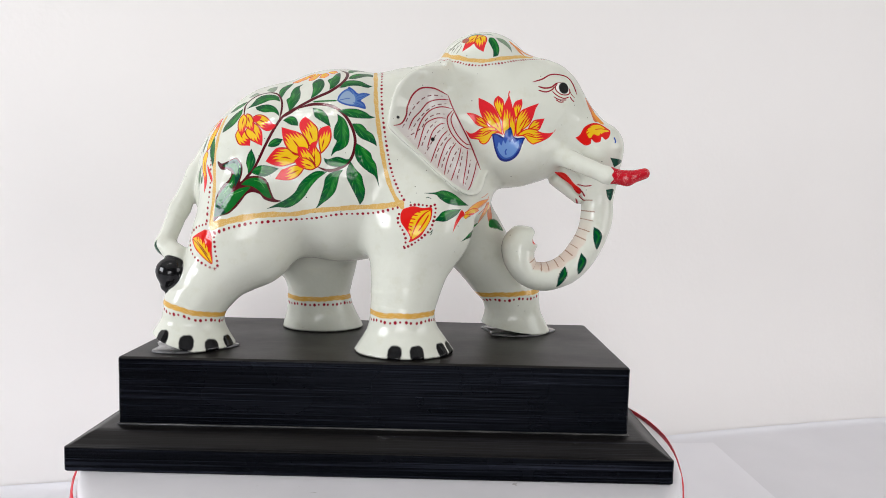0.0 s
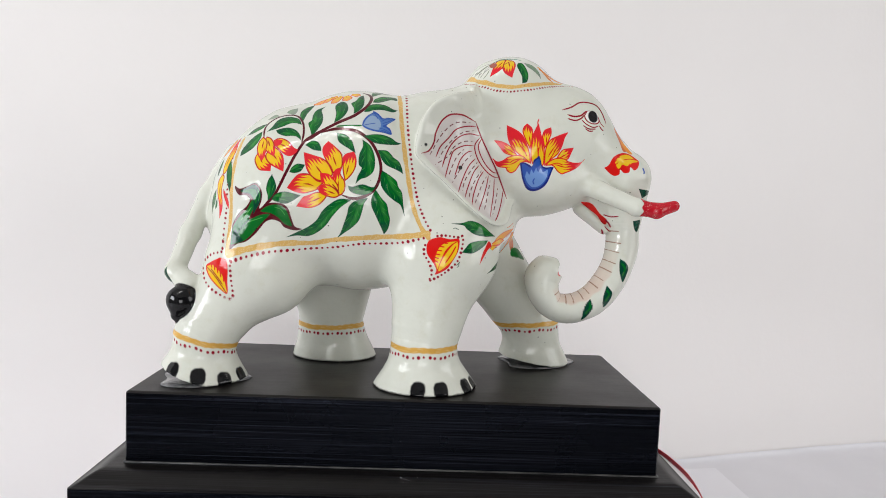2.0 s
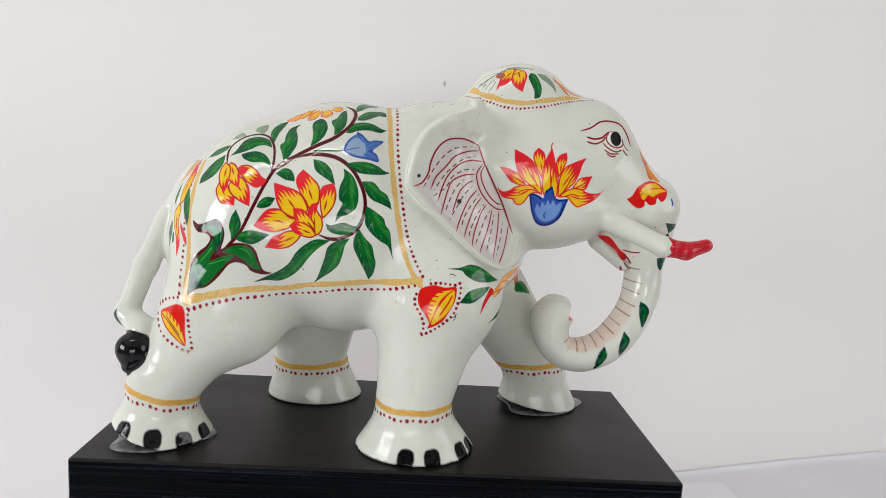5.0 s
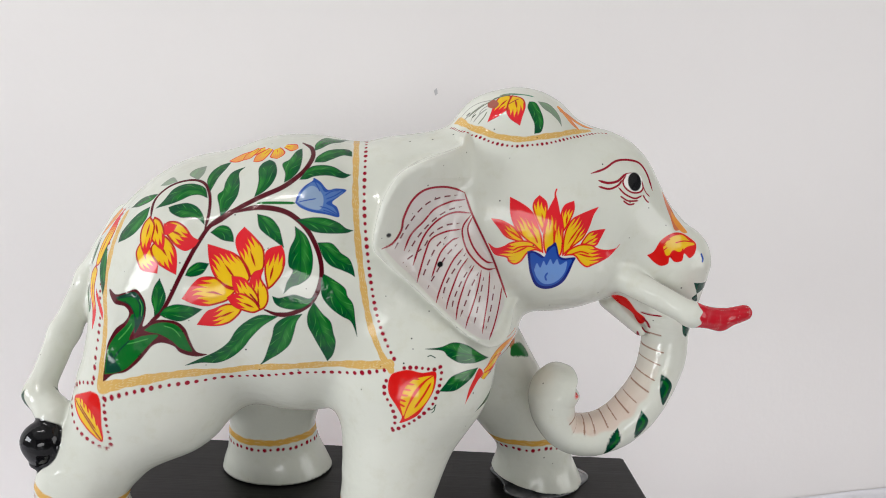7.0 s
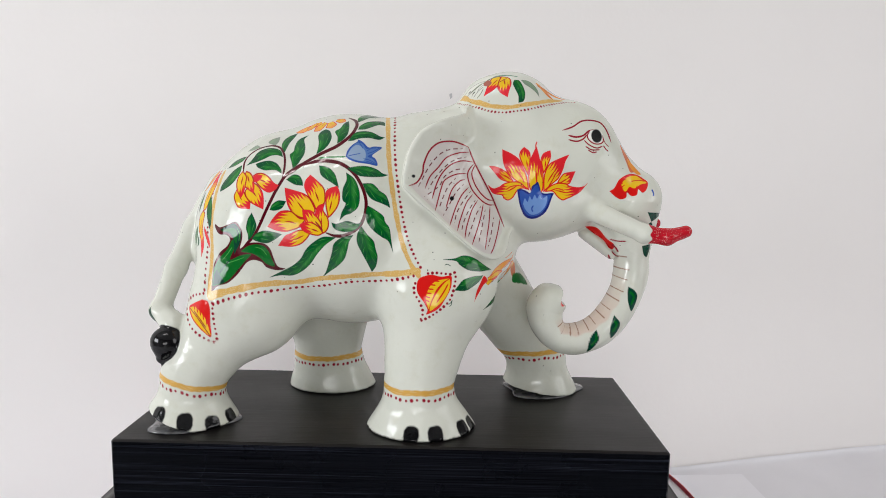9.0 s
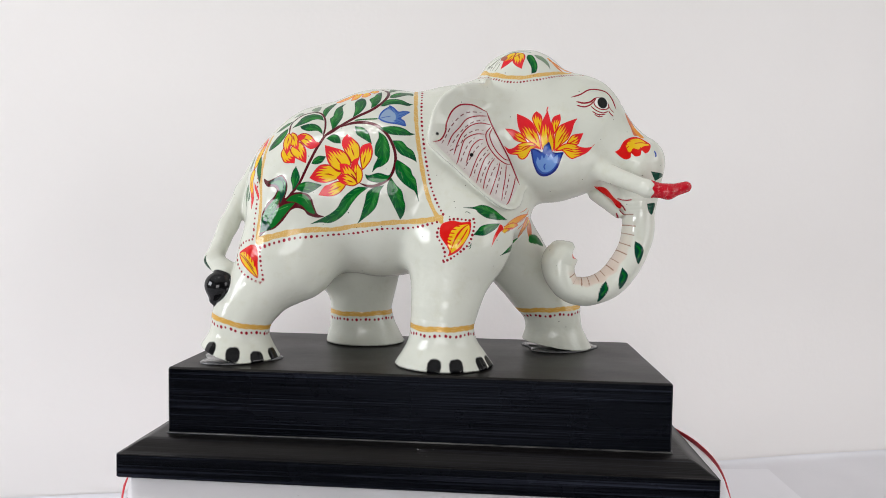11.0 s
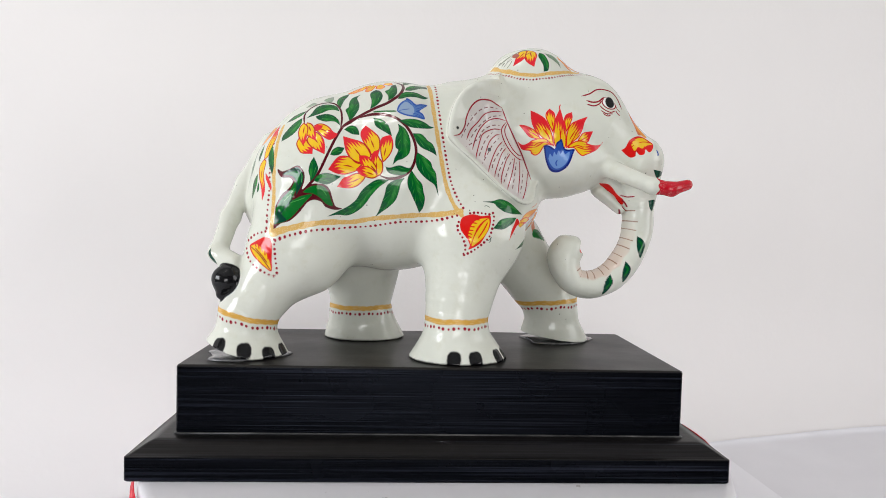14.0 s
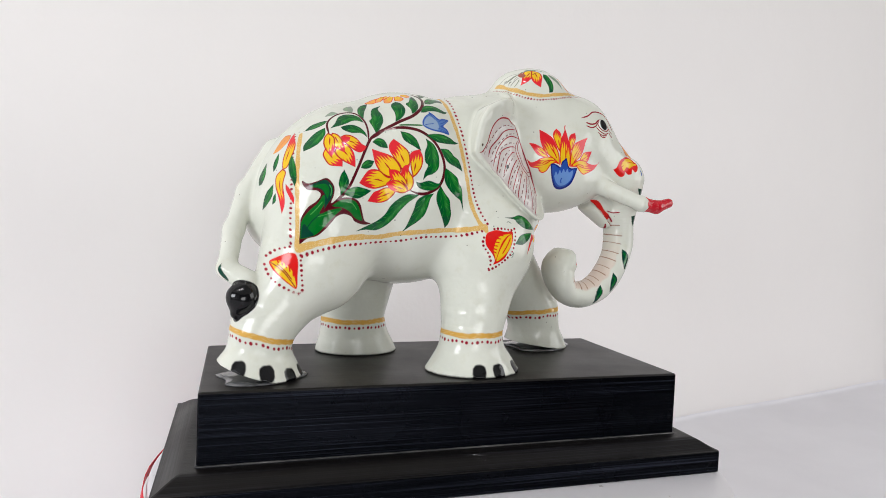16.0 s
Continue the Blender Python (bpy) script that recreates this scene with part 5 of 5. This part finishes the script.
    p.stroke("side", 0.75, MAROON2, (41.9, 180.5), (37, 175.1), (33.2, 166.6), (30.8, 159.5), dash=5.2)
    p.stroke("side", 0.75, MAROON2, (47.7, 176.5), (42.4, 170.9), (37.8, 162.4), (33.9, 155.1), dash=5.2)
    p.stroke("side", 0.75, MAROON2, (52.5, 171.6), (47.2, 164.4), (43.2, 157.1), (41.6, 149.8), dash=5.2)
    p.stroke("side", 0.75, MAROON2, (55.9, 165.3), (51.1, 157.9), (47.7, 149.5), (46.8, 144.4), dash=5.2)
    p.stroke("side", 0.75, MAROON2, (60.1, 161.2), (56.6, 155.4), (53.7, 147.4), (51.4, 140.8), dash=5.2)
    p.stroke("side", 0.75, MAROON2, (63.2, 158.5), (61.3, 148.7), (58.8, 136.5), dash=5.2)
    p.stroke("side", 0.75, MAROON2, (69.8, 153.1), (67.3, 140.6), (65.4, 132.9), dash=5.2)
    p.spot("side", BLACK, 13.5, 181.5, 1.1, 1.1)
    p.spot("side", BLACK, 39.5, 166.6, 1.5, 1.5)
    # lotus on the cheek
    p.bloom("side", [(84.3, 177), (79.3, 183.9), (76.1, 186.4), (70.8, 188.7), (65.5, 189.2)], [(65.5, 189.2), (69.3, 184.9), (73.4, 180.3), (78.3, 178.4), (84.3, 177)], rim=RED, turn=0.5)
    p.bloom("side", [(114.2, 178.3), (115.5, 180.8), (118.4, 184.5), (122.8, 185.8), (127.3, 186.5)], [(127.3, 186.5), (125.3, 181.5), (123.1, 177.5), (118.1, 177.5), (114.2, 178.3)], rim=RED, turn=0.5)
    p.bloom("side", [(92.6, 183.6), (91.5, 185.7), (88.8, 190.6), (86.6, 196.3), (87.3, 200.2), (89.8, 202.9)], [(89.8, 202.9), (93.5, 199.9), (94.4, 195.6), (93.9, 189.7), (92.6, 183.6)], rim=RED, turn=0.72)
    p.bloom("side", [(104, 184.8), (103.2, 186.8), (102.2, 191.3), (101.7, 194.5), (103.6, 198.7), (108.4, 200.9)], [(108.4, 200.9), (108.9, 197.1), (108, 193.3), (106.1, 188.7), (104, 184.8)], rim=RED, turn=0.62)
    p.bloom("side", [(94.1, 172.6), (92.2, 181.8), (88.5, 190.5), (85.8, 194.8), (80.6, 198.3), (74.6, 201)], [(74.6, 201), (75, 194.3), (76.6, 188.5), (80.2, 182.8), (87.3, 177.2), (94.1, 172.6)], rim=RED, turn=0.5)
    p.bloom("side", [(104.5, 171.6), (104.2, 180.2), (105.1, 186.3), (108.1, 191.5), (112.3, 194), (117.3, 196.2), (122.3, 198.1)], [(122.3, 198.1), (119.7, 193.6), (118, 187.5), (115.1, 181.4), (109.9, 176.7), (104.5, 171.6)], rim=RED, turn=0.55)
    p.bloom("side", [(99.4, 170.8), (95.3, 172.7), (93.5, 178.2), (93.2, 186.7), (94.2, 193.8), (96.3, 198.9), (98.5, 203.4)], [(98.5, 203.4), (99.9, 198.8), (101.1, 194.2), (102.9, 190.1), (103.9, 183.2), (103.8, 172.5), (99.4, 170.8)], rim=RED, turn=0.5)
    p.stroke("side", 0.9, RED, (98.2, 201.6), (98.1, 204.5), (98.9, 206.9))
    p.bloom("side", [(92.8, 173.2), (88.1, 177.9), (82.1, 178.7), (76.3, 177), (73.1, 174.6), (68.9, 173.3), (65, 175.7)], [(65, 175.7), (68.9, 169.9), (75, 168.7), (76.5, 166.5), (79.7, 165.1), (83, 167.1), (85.8, 171.8), (89.4, 173.9), (92.8, 173.2)], rim=RED, turn=0.6)
    p.bloom("side", [(105.4, 171.7), (107.9, 175.1), (113.9, 178), (120.4, 177.8), (123.9, 176), (129.3, 175.1), (134.8, 176.1), (136.8, 178.3)], [(136.8, 178.3), (131.9, 172.3), (126.4, 169), (122.3, 167.2), (118.5, 165.9), (114.8, 168), (111, 171.9), (105.4, 171.7)], rim=RED, turn=0.55)
    p.stroke("side", 0.85, RED, (78.2, 172.7), (81, 174.9), (86.5, 175.9), (90.5, 174.9))
    p.stroke("side", 0.85, RED, (108.4, 172.1), (114.2, 174.1), (119.5, 172.9))
    p.stroke("side", 0.85, RED, (86.5, 185.4), (88.6, 181.9), (90.5, 178))
    p.stroke("side", 0.85, RED, (99.4, 185.2), (99.2, 180.9), (99.4, 176.9))
    p.stroke("side", 0.85, RED, (113.1, 185), (110.8, 180.4), (108.1, 175.7))
    p.stroke("side", 0.85, RED, (76.4, 182.8), (79.5, 180.9), (82.6, 179.3))
    p.stroke("side", 0.85, RED, (120.1, 180.5), (118, 179), (116.1, 178.1))
    p.area("side", NAVY, (85.6, 173), (88.6, 173.5), (92.3, 172.2), (95.2, 170.8), (95.9, 175.2), (98.1, 177.2), (100.1, 178.8), (101.6, 175.5), (103, 171.6), (106.1, 170.5), (111.7, 171), (110.7, 167.6), (107.5, 158.5), (103.1, 153.8), (97.4, 151.9), (92.2, 153.9), (88.6, 160.4), (86.9, 166.7))
    p.area("side", BLUE, (87.3, 171.9), (89.3, 172.3), (94.1, 169.8), (95.9, 172.7), (98.5, 176), (100.3, 176.4), (101.3, 173), (102.8, 170.3), (105.6, 169.2), (109.9, 169.7), (108.5, 165.3), (106.1, 159.5), (102.2, 155.2), (97.1, 153.7), (92.8, 155.7), (89.6, 161.5), (88.1, 166.8))
    p.area("side", SKY, (90.4, 162.8), (91.4, 166.8), (93.5, 164.4), (94.8, 168.3), (96.6, 165.9), (98.3, 169.5), (100.1, 166.8), (101.9, 169.7), (103.7, 166.7), (107.2, 168.7), (106.9, 163.4), (104.4, 158.7), (100.6, 155.7), (96.2, 155.3), (92.4, 158.7))
    p.stroke("side", 1, BLUE, (97.7, 161.8), (96.8, 159.5), (97.7, 157.2))
    # eye
    p.stroke("side", 1.19, CRIMSON, (117.6, 215.5), (125.2, 218.3), (132.1, 222.6), (139.8, 223.6), (147.3, 222.1), (151.9, 216.7), (155, 207.8))
    p.stroke("side", 1.37, CRIMSON, (121.9, 212), (127.4, 211), (132.9, 212.2), (137.5, 215.6), (142.9, 216.5))
    p.stroke("side", 1.16, CRIMSON, (122, 208.9), (128, 207.9), (132.9, 209.8), (135.7, 212.8))
    p.area("side", WHITE, (136.3, 213.8), (139.3, 216.2), (144.7, 216.6), (148, 214.2), (148.1, 209.7), (144.4, 206.7), (140.2, 207.8), (137.2, 210.4))
    p.stroke("side", 0.96, CRIMSON, (138.1, 215.4), (136.1, 212.3), (137.4, 208.9), (141.3, 206.6), (145.9, 206.7), (148.4, 208.8), (148.1, 212.7))
    p.stroke("side", 0.65, CRIMSON, (148.2, 210.7), (150.2, 206.8), (152.7, 204.6))
    p.spot("side", BLACK, 143.3, 212.2, 4.18, 4.93, 0)
    p.stroke("side", 0.96, CRIMSON, (133.5, 208.8), (137.4, 205.5), (143, 203.5), (147.6, 205))
    p.stroke("side", 0.95, CRIMSON, (134.6, 204.4), (139.1, 202.1), (145.2, 202.3))
    p.stroke("side", 0.95, CRIMSON, (136.3, 202), (139.7, 200.2), (143, 200.7))
    p.stroke("side", 0.97, CRIMSON, (148.3, 205.3), (150, 202.9), (152, 201.4))
    # forehead
    p.area("side", PINK3, (163.4, 207.3), (167, 202.6), (169.7, 198.1), (171.5, 193.4), (175.1, 188.1), (172.1, 186.4), (169.3, 187.1), (167.2, 193.4), (165, 199.9))
    p.area("side", ORANGE, (168.4, 197), (171.5, 193.4), (175.5, 189.2), (178.9, 185.3), (175.4, 185.1), (171.5, 188.2), (168.7, 192.4))
    p.area("side", RED, (153.6, 172.7), (157.1, 175.1), (160.8, 181.4), (167.9, 185.1), (174.9, 184.9), (181.1, 181.6), (183.5, 179), (181.7, 174.1), (178.5, 171.9), (175.5, 174.2), (174.3, 170.2), (170.2, 169.4), (167, 171.8), (166.5, 168.3), (162.8, 166.8), (158.6, 168.6))
    p.area("side", YELLOW, (162.1, 178), (166.7, 182.7), (174.3, 184), (179.7, 180.7), (182.3, 179), (177.4, 177.9), (172.8, 175.1), (168.6, 175.9), (166.5, 173.1), (164.4, 173.3))
    p.stroke("side", 0.7, RED, (169.8, 179.9), (175.5, 180.8), (181.5, 180.2))
    p.stroke("side", 0.7, RED, (160.5, 176.7), (163.7, 179))
    p.stroke("side", 0.7, RED, (161.5, 174.6), (164.9, 177.4))
    p.stroke("side", 0.7, RED, (162.9, 180.8), (166.4, 181.8))
    p.stroke("side", 0.7, RED, (168.5, 173.1), (170, 175.9))
    p.stroke("side", 0.7, RED, (173.5, 174.5), (174.8, 176.9))
    p.stroke("side", 1.37, BLUE, (186.3, 174.3), (187.5, 171.3), (187.1, 169.5))
    # trunk
    p.area("side", DEEP, (182.9, 131.8), (190.6, 132.2), (188.6, 123.3), (185, 125))
    p.area("side", DEEP, (173.8, 101), (178.8, 97.9), (181.1, 92.4), (177.1, 82.1), (173.8, 89), (173.3, 96.4))
    p.area("side", DEEP, (163.4, 79.5), (168.2, 73.2), (166.1, 65.5), (161.7, 61.2), (160.8, 70.2))
    p.area("side", DEEP, (150.6, 68), (152.4, 60.7), (148.1, 52.9), (144.2, 50.4), (145, 59.2), (146.8, 63.8))
    p.stroke("side", 1.7, GREEN, (175.1, 97.3), (178, 93.3), (176.3, 87.2))
    p.stroke("side", 1.7, GREEN, (163.4, 75.4), (165.4, 72.2), (163, 66.5))
    p.stroke("side", 1.7, GREEN, (150, 64.8), (150.1, 60.7), (146.7, 55.4))
    p.area("side", DEEP, (183.5, 157.7), (196.7, 155.7), (185.4, 148.3), (190.6, 145.8))
    p.area("side", RED, (139.9, 145.6), (149.2, 144.6), (157.4, 136.5), (163.3, 132.1), (163.9, 128), (159.7, 129.1), (155, 135.2), (146.2, 140.8))
    p.stroke("side", 1.05, CRIMSON, (160, 135.8), (166, 134.5), (171.3, 134.9))
    p.stroke("side", 1.06, CRIMSON, (162.3, 131.9), (165.2, 129.2), (167.3, 125.8))
    p.stroke("side", 1.06, CRIMSON, (162, 126.6), (164.3, 124), (167.8, 122.2))
    p.stroke("side", 1.07, CRIMSON, (159.4, 124), (162.3, 119.3), (166.6, 113.6))
    # cap
    p.stroke("cap", 2.63, GOLD, (45.3, 11.6), (50.6, 24.9), (57.5, 33.1), (65.4, 39.4), (73.2, 42.3), (81, 42.8), (90, 40.6), (99.6, 35.9), (108.8, 27.9), (118.9, 17.6), fade=False)
    p.dots("cap", 0.81, 2.73, CRIMSON, (41.8, 14.3), (47.8, 28.6), (54.7, 34.7), (64.6, 42.3), (73.4, 45.9), (82.2, 46), (91.3, 44), (99.7, 39.5), (111, 29.7), (123.2, 18.2), (130.4, 14.2))
    p.petal("cap", 99.1, 18.1, 112.6, 23.4, 3.8, 0, base=ORANGE, tip=PINK3, rim=ORANGE)
    p.petal("cap", 100, 20.5, 123.1, 11.9, 2.8, 0, base=ORANGE, tip=ORANGE, rim=PINK3)
    p.stroke("cap", 0.63, SMUDGE, (65.9, 19.2), (60, 19.7), (54.3, 21.4), (52.5, 24))
    p.stroke("cap", 0.64, SMUDGE, (64.4, 19.3), (58.2, 16.2), (51.4, 14.2), (45.7, 12.9))
    p.stroke("cap", 0.62, SMUDGE, (62.9, 21.6), (58.1, 22.4), (56.2, 25))
    p.stroke("cap", 1.06, GREEN2, (67.5, 16.3), (73.1, 16.1), (81.1, 17.6))
    p.bloom("cap", [(73.5, 18.4), (69.1, 16.7), (65.3, 20.3), (62.7, 27.4), (61.1, 31.3)], [(61.1, 31.3), (65.9, 30.7), (68.7, 29.4), (72.3, 26), (73.5, 18.4)], turn=0.55)
    p.bloom("cap", [(73.8, 17.9), (71.1, 24.7), (70.8, 29.8), (73.2, 33.7), (77.7, 36.5)], [(77.7, 36.5), (78.8, 32.5), (80.6, 26.1), (79.1, 20.8), (73.8, 17.9)], turn=0.58)
    p.area("cap", BRICK, (61, 19.1), (64.2, 18.7), (66.7, 23.1), (64.4, 25.4), (61.2, 22.9))
    p.stroke("cap", 0.6, CRIMSON, (72, 24.5), (74.7, 22.9), (77.5, 21.3))
    p.frond("cap", [(82.9, 23.1), (81.8, 27), (83.6, 31.4), (85.5, 35.3), (85.7, 39.9)], [(85.7, 39.9), (89.3, 38.2), (90.4, 32.8), (88.9, 27.8), (86.3, 23), (82.9, 23.1)])
    p.frond("cap", [(87.7, 21.6), (90.6, 25.4), (95, 27), (98.9, 28.6), (101, 30.5)], [(101, 30.5), (100.1, 26.1), (97.9, 23.2), (93.5, 20.5), (87.7, 21.6)], pale=0.3)
    p.stroke("cap", 0.9, SMUDGE, (49.2, 18.7), (53.7, 19.7), (59.5, 18.9))
    p.stroke("cap", 0.8, OLIVE, (51.5, 20.2), (56.6, 20.2), (62.5, 19.1))
    p.stroke("cap", 0.9, SMUDGE, (53.9, 25.8), (57.2, 24.5), (60.6, 23.8))
    p.stroke("cap", 0.7, OLIVE, (56.3, 29.1), (59, 27.8), (60.6, 25.6))
    p.stroke("cap", 1.4, OLIVE, (63.7, 18.3), (68.4, 17.6), (73.6, 17.2))
    p.stroke("cap", 1.2, GREEN2, (73.6, 17.2), (79.6, 17.4), (85.7, 18.4))
    p.stroke("cap", 0.7, BLACK, (50.3, 17.7), (52, 18.4))
    p.stroke("cap", 0.6, BLACK, (53.2, 22.6), (54.9, 22.8))
    rest(p)
    return p.colour


def rest(p):
    """What follows the form itself: bands round the ankles, nails, tusk tips, tail, and specks."""
    v = p.v
    x, y, z = v.T
    for name, (fx, fy, rx, ry, ax, ar, band, slope) in FEET.items():
        m = np.nonzero((np.hypot(x - ax, y - fy) < ar + 16) & (z < 48))[0]
        h = z[m] - band - slope * (x[m] - ax) + 0.25 * np.sin(x[m] * 0.3)
        stripe = np.clip(0.5 + (2.1 + 0.15 * np.sin(y[m] * 0.4 + x[m]) - np.abs(h + 0.2 * np.sin(x[m] * 0.13 - y[m] * 0.11))) / 0.7, 0, 1)
        p.lay(m, FOOT_GOLD, stripe)
        brush = np.sin(x[m] * 0.55 + 1.7 * np.sin(y[m] * 0.37 + h)) * np.sin(y[m] * 0.43 + h * 1.9 + 1.2 * np.sin(x[m] * 0.3))
        p.lay(m, GLINT, stripe * np.clip((brush - 0.3) * 0.8, 0, 0.3))
        a = np.arctan2(y[m] - fy, x[m] - ax) * ar / 4.1
        cell = np.floor(a)
        far = np.hypot((a - cell - 0.5 + 0.09 * np.sin(cell * 3.7)) * 4.1 * (1 + 0.12), h + 5.2 + 0.5 * np.sin(cell * 5.1))
        p.lay(m, CRIMSON, 0.5 + (1.2 + 0.25 * np.sin(cell * 9) - far) / 0.6)
        sole = np.nonzero((np.hypot(x - fx, y - fy) < rx + 6) & (z < 3))[0]
        p.lay(sole, BLACK, 0.5 + (0.9 - z[sole]) / 1.2)
    m = np.nonzero((x > 104) & (z > 40) & (z < 134) & (y < 8) & (trunk(v.T) < 1.5))[0]
    d, s, mm = p.along(x[m], z[m], TRUNK[9:90, [0, 2]])
    inner = -d - 5.8 - 0.6 * np.sin(mm * 0.4)
    # tan towards the trunk's inner side
    tan_side = np.clip(0.5 + inner / 1.4, 0, 1) * np.clip((0.97 - s) * 9, 0, 1)
    p.lay(m, TAN, tan_side * np.clip(mm / 60 - 0.1, 0, 0.9))
    ring = (mm + 0.5 * np.sin(mm * 0.35)) / 9.2 % 1
    p.lay(m, BROWN, np.clip(0.5 + (0.42 - np.abs(ring - 0.5) * 9.2) / 0.5, 0, 1) * np.clip(0.5 + (inner - 0.6 + 1.6 * np.sin(np.floor(mm / 9.2) * 7)) / 0.6, 0, 1) * (s < 0.93) * (s > 0.02))
    for nx, ny, nz, a in nails():
        m = np.nonzero((np.abs(x - nx) < 11) & (np.abs(y - ny) < 11) & (z < 20))[0]
        c, s = math.cos(radians(a)), math.sin(radians(a))
        out = (x[m] - nx) * c + (y[m] - ny) * s
        side = (y[m] - ny) * c - (x[m] - nx) * s
        edge = 1 - ((np.abs(side) / 5.5) ** 2.6 + (np.abs(z[m] - nz + 3.2) / 6.0) ** 2.6) ** (1 / 2.6)
        edge += 0.02 * np.sin(side * 0.9 + nx) + 0.015 * np.sin(z[m] * 1.7 + side + ny)
        p.lay(m, BLACK, np.where(out > -7, 0.5 + edge * 6, 0))
    m = np.nonzero((x > 172) & (np.abs(y) > 27) & (z > 128) & (z < 156))[0]
    p.lay(m, CHERRY, 0.5 + (x[m] - 181 - 0.8 * np.sin(z[m])) / 0.6)
    chips = np.sin(x[m] * 2.7 + np.sin(z[m] * 3.1) * 2) * np.sin(z[m] * 3.3 + np.sin(x[m] * 1.9) * 2) * (x[m] > 182)
    p.lay(m, PINK, np.clip((chips - 0.86) * 9, 0, 1))
    m = np.nonzero((x < -150) & (z < 78) & (z > 36) & (y < -40))[0]
    d = blend(ball(v[m].T, (-162.5, -54, 60), (11.5, 10, 11.5)), limb(v[m].T, (-163, -54, 58), (-166.5, -54, 48.5), 8.5, 4.5), 4)
    p.lay(m, BLACK, 0.5 + (1.6 - d) / 0.6)
    m = np.nonzero((x > 114) & (x < 134) & (z > 74) & (z < 96) & (y < 6))[0]
    p.lay(m, RED, 0.5 + (4.6 - np.sqrt((x[m] - 122.5) ** 2 + ((y[m] + 17) * 0.5) ** 2 + (z[m] - 88) ** 2)) / 0.6)
    rng = np.random.default_rng(4)
    for k in range(110):
        c = v[rng.integers(len(v))]
        r = rng.uniform(0.15, 0.5)
        m = np.nonzero(np.abs(x - c[0]) < 1)[0]
        far = np.linalg.norm(v[m] - c, axis=1)
        p.lay(m, BLACK, (0.5 + (r - far) / 0.4) * 0.8)


# ---- the figurine ----
def figurine():
    v, f = shape()
    me = bpy.data.meshes.new("elephant_figurine")
    me.vertices.add(len(v))
    me.vertices.foreach_set("co", (v * 0.001).astype(np.float32).ravel())
    me.loops.add(f.size)
    me.loops.foreach_set("vertex_index", f.astype(np.int32).ravel())
    me.polygons.add(len(f))
    me.polygons.foreach_set("loop_start", np.arange(0, f.size, 4, dtype=np.int32))
    me.polygons.foreach_set("use_smooth", np.ones(len(f), bool))
    me.update(calc_edges=True)
    at = me.attributes.new("paint", "FLOAT_COLOR", "POINT")
    rgba = np.ones((len(v), 4), np.float32)
    rgba[:, :3] = ornament(v)
    at.data.foreach_set("color", rgba.ravel())
    me.materials.append(ENAMELLED)
    ob = new("elephant_figurine", me)
    ob.location = (0, 0.085, 0.8202)
    return tagged(ob, label="white enamelled wooden elephant figurine with painted flowers", category="figurine")


figurine()


# ---- small things ----
def glue_patch(x, y, size=1.0):
    """A dried film of glue that has run out round one foot."""
    bm = bmesh.new()
    turns = [k * math.tau / 64 for k in range(64)]

    def loop(scale, z):
        return [((0.0365 * size * scale + 0.004 * math.sin(3 * a + 1) + 0.002 * math.sin(5 * a)) * math.cos(a) - 0.002, (0.0315 * size * scale + 0.003 * math.sin(2 * a)) * math.sin(a), z) for a in turns]

    rings(bm, [loop(1.04, 0.0003), loop(1.0, 0.0012), loop(0.8, 0.0016)])
    ob = mesh_from("glue_patch", bm, GLUE, smooth=True, place=pose(x, y, 0.8201))
    return tagged(ob, label="thin glossy film of dried glue on the black plinth", category="glue film")


glue_patch(-0.147, 0.037, 0.82)
glue_patch(0.121, 0.125, 0.86)
ob = scuff(0.036, 1.0925, 0.0022, 0.0042, 3)
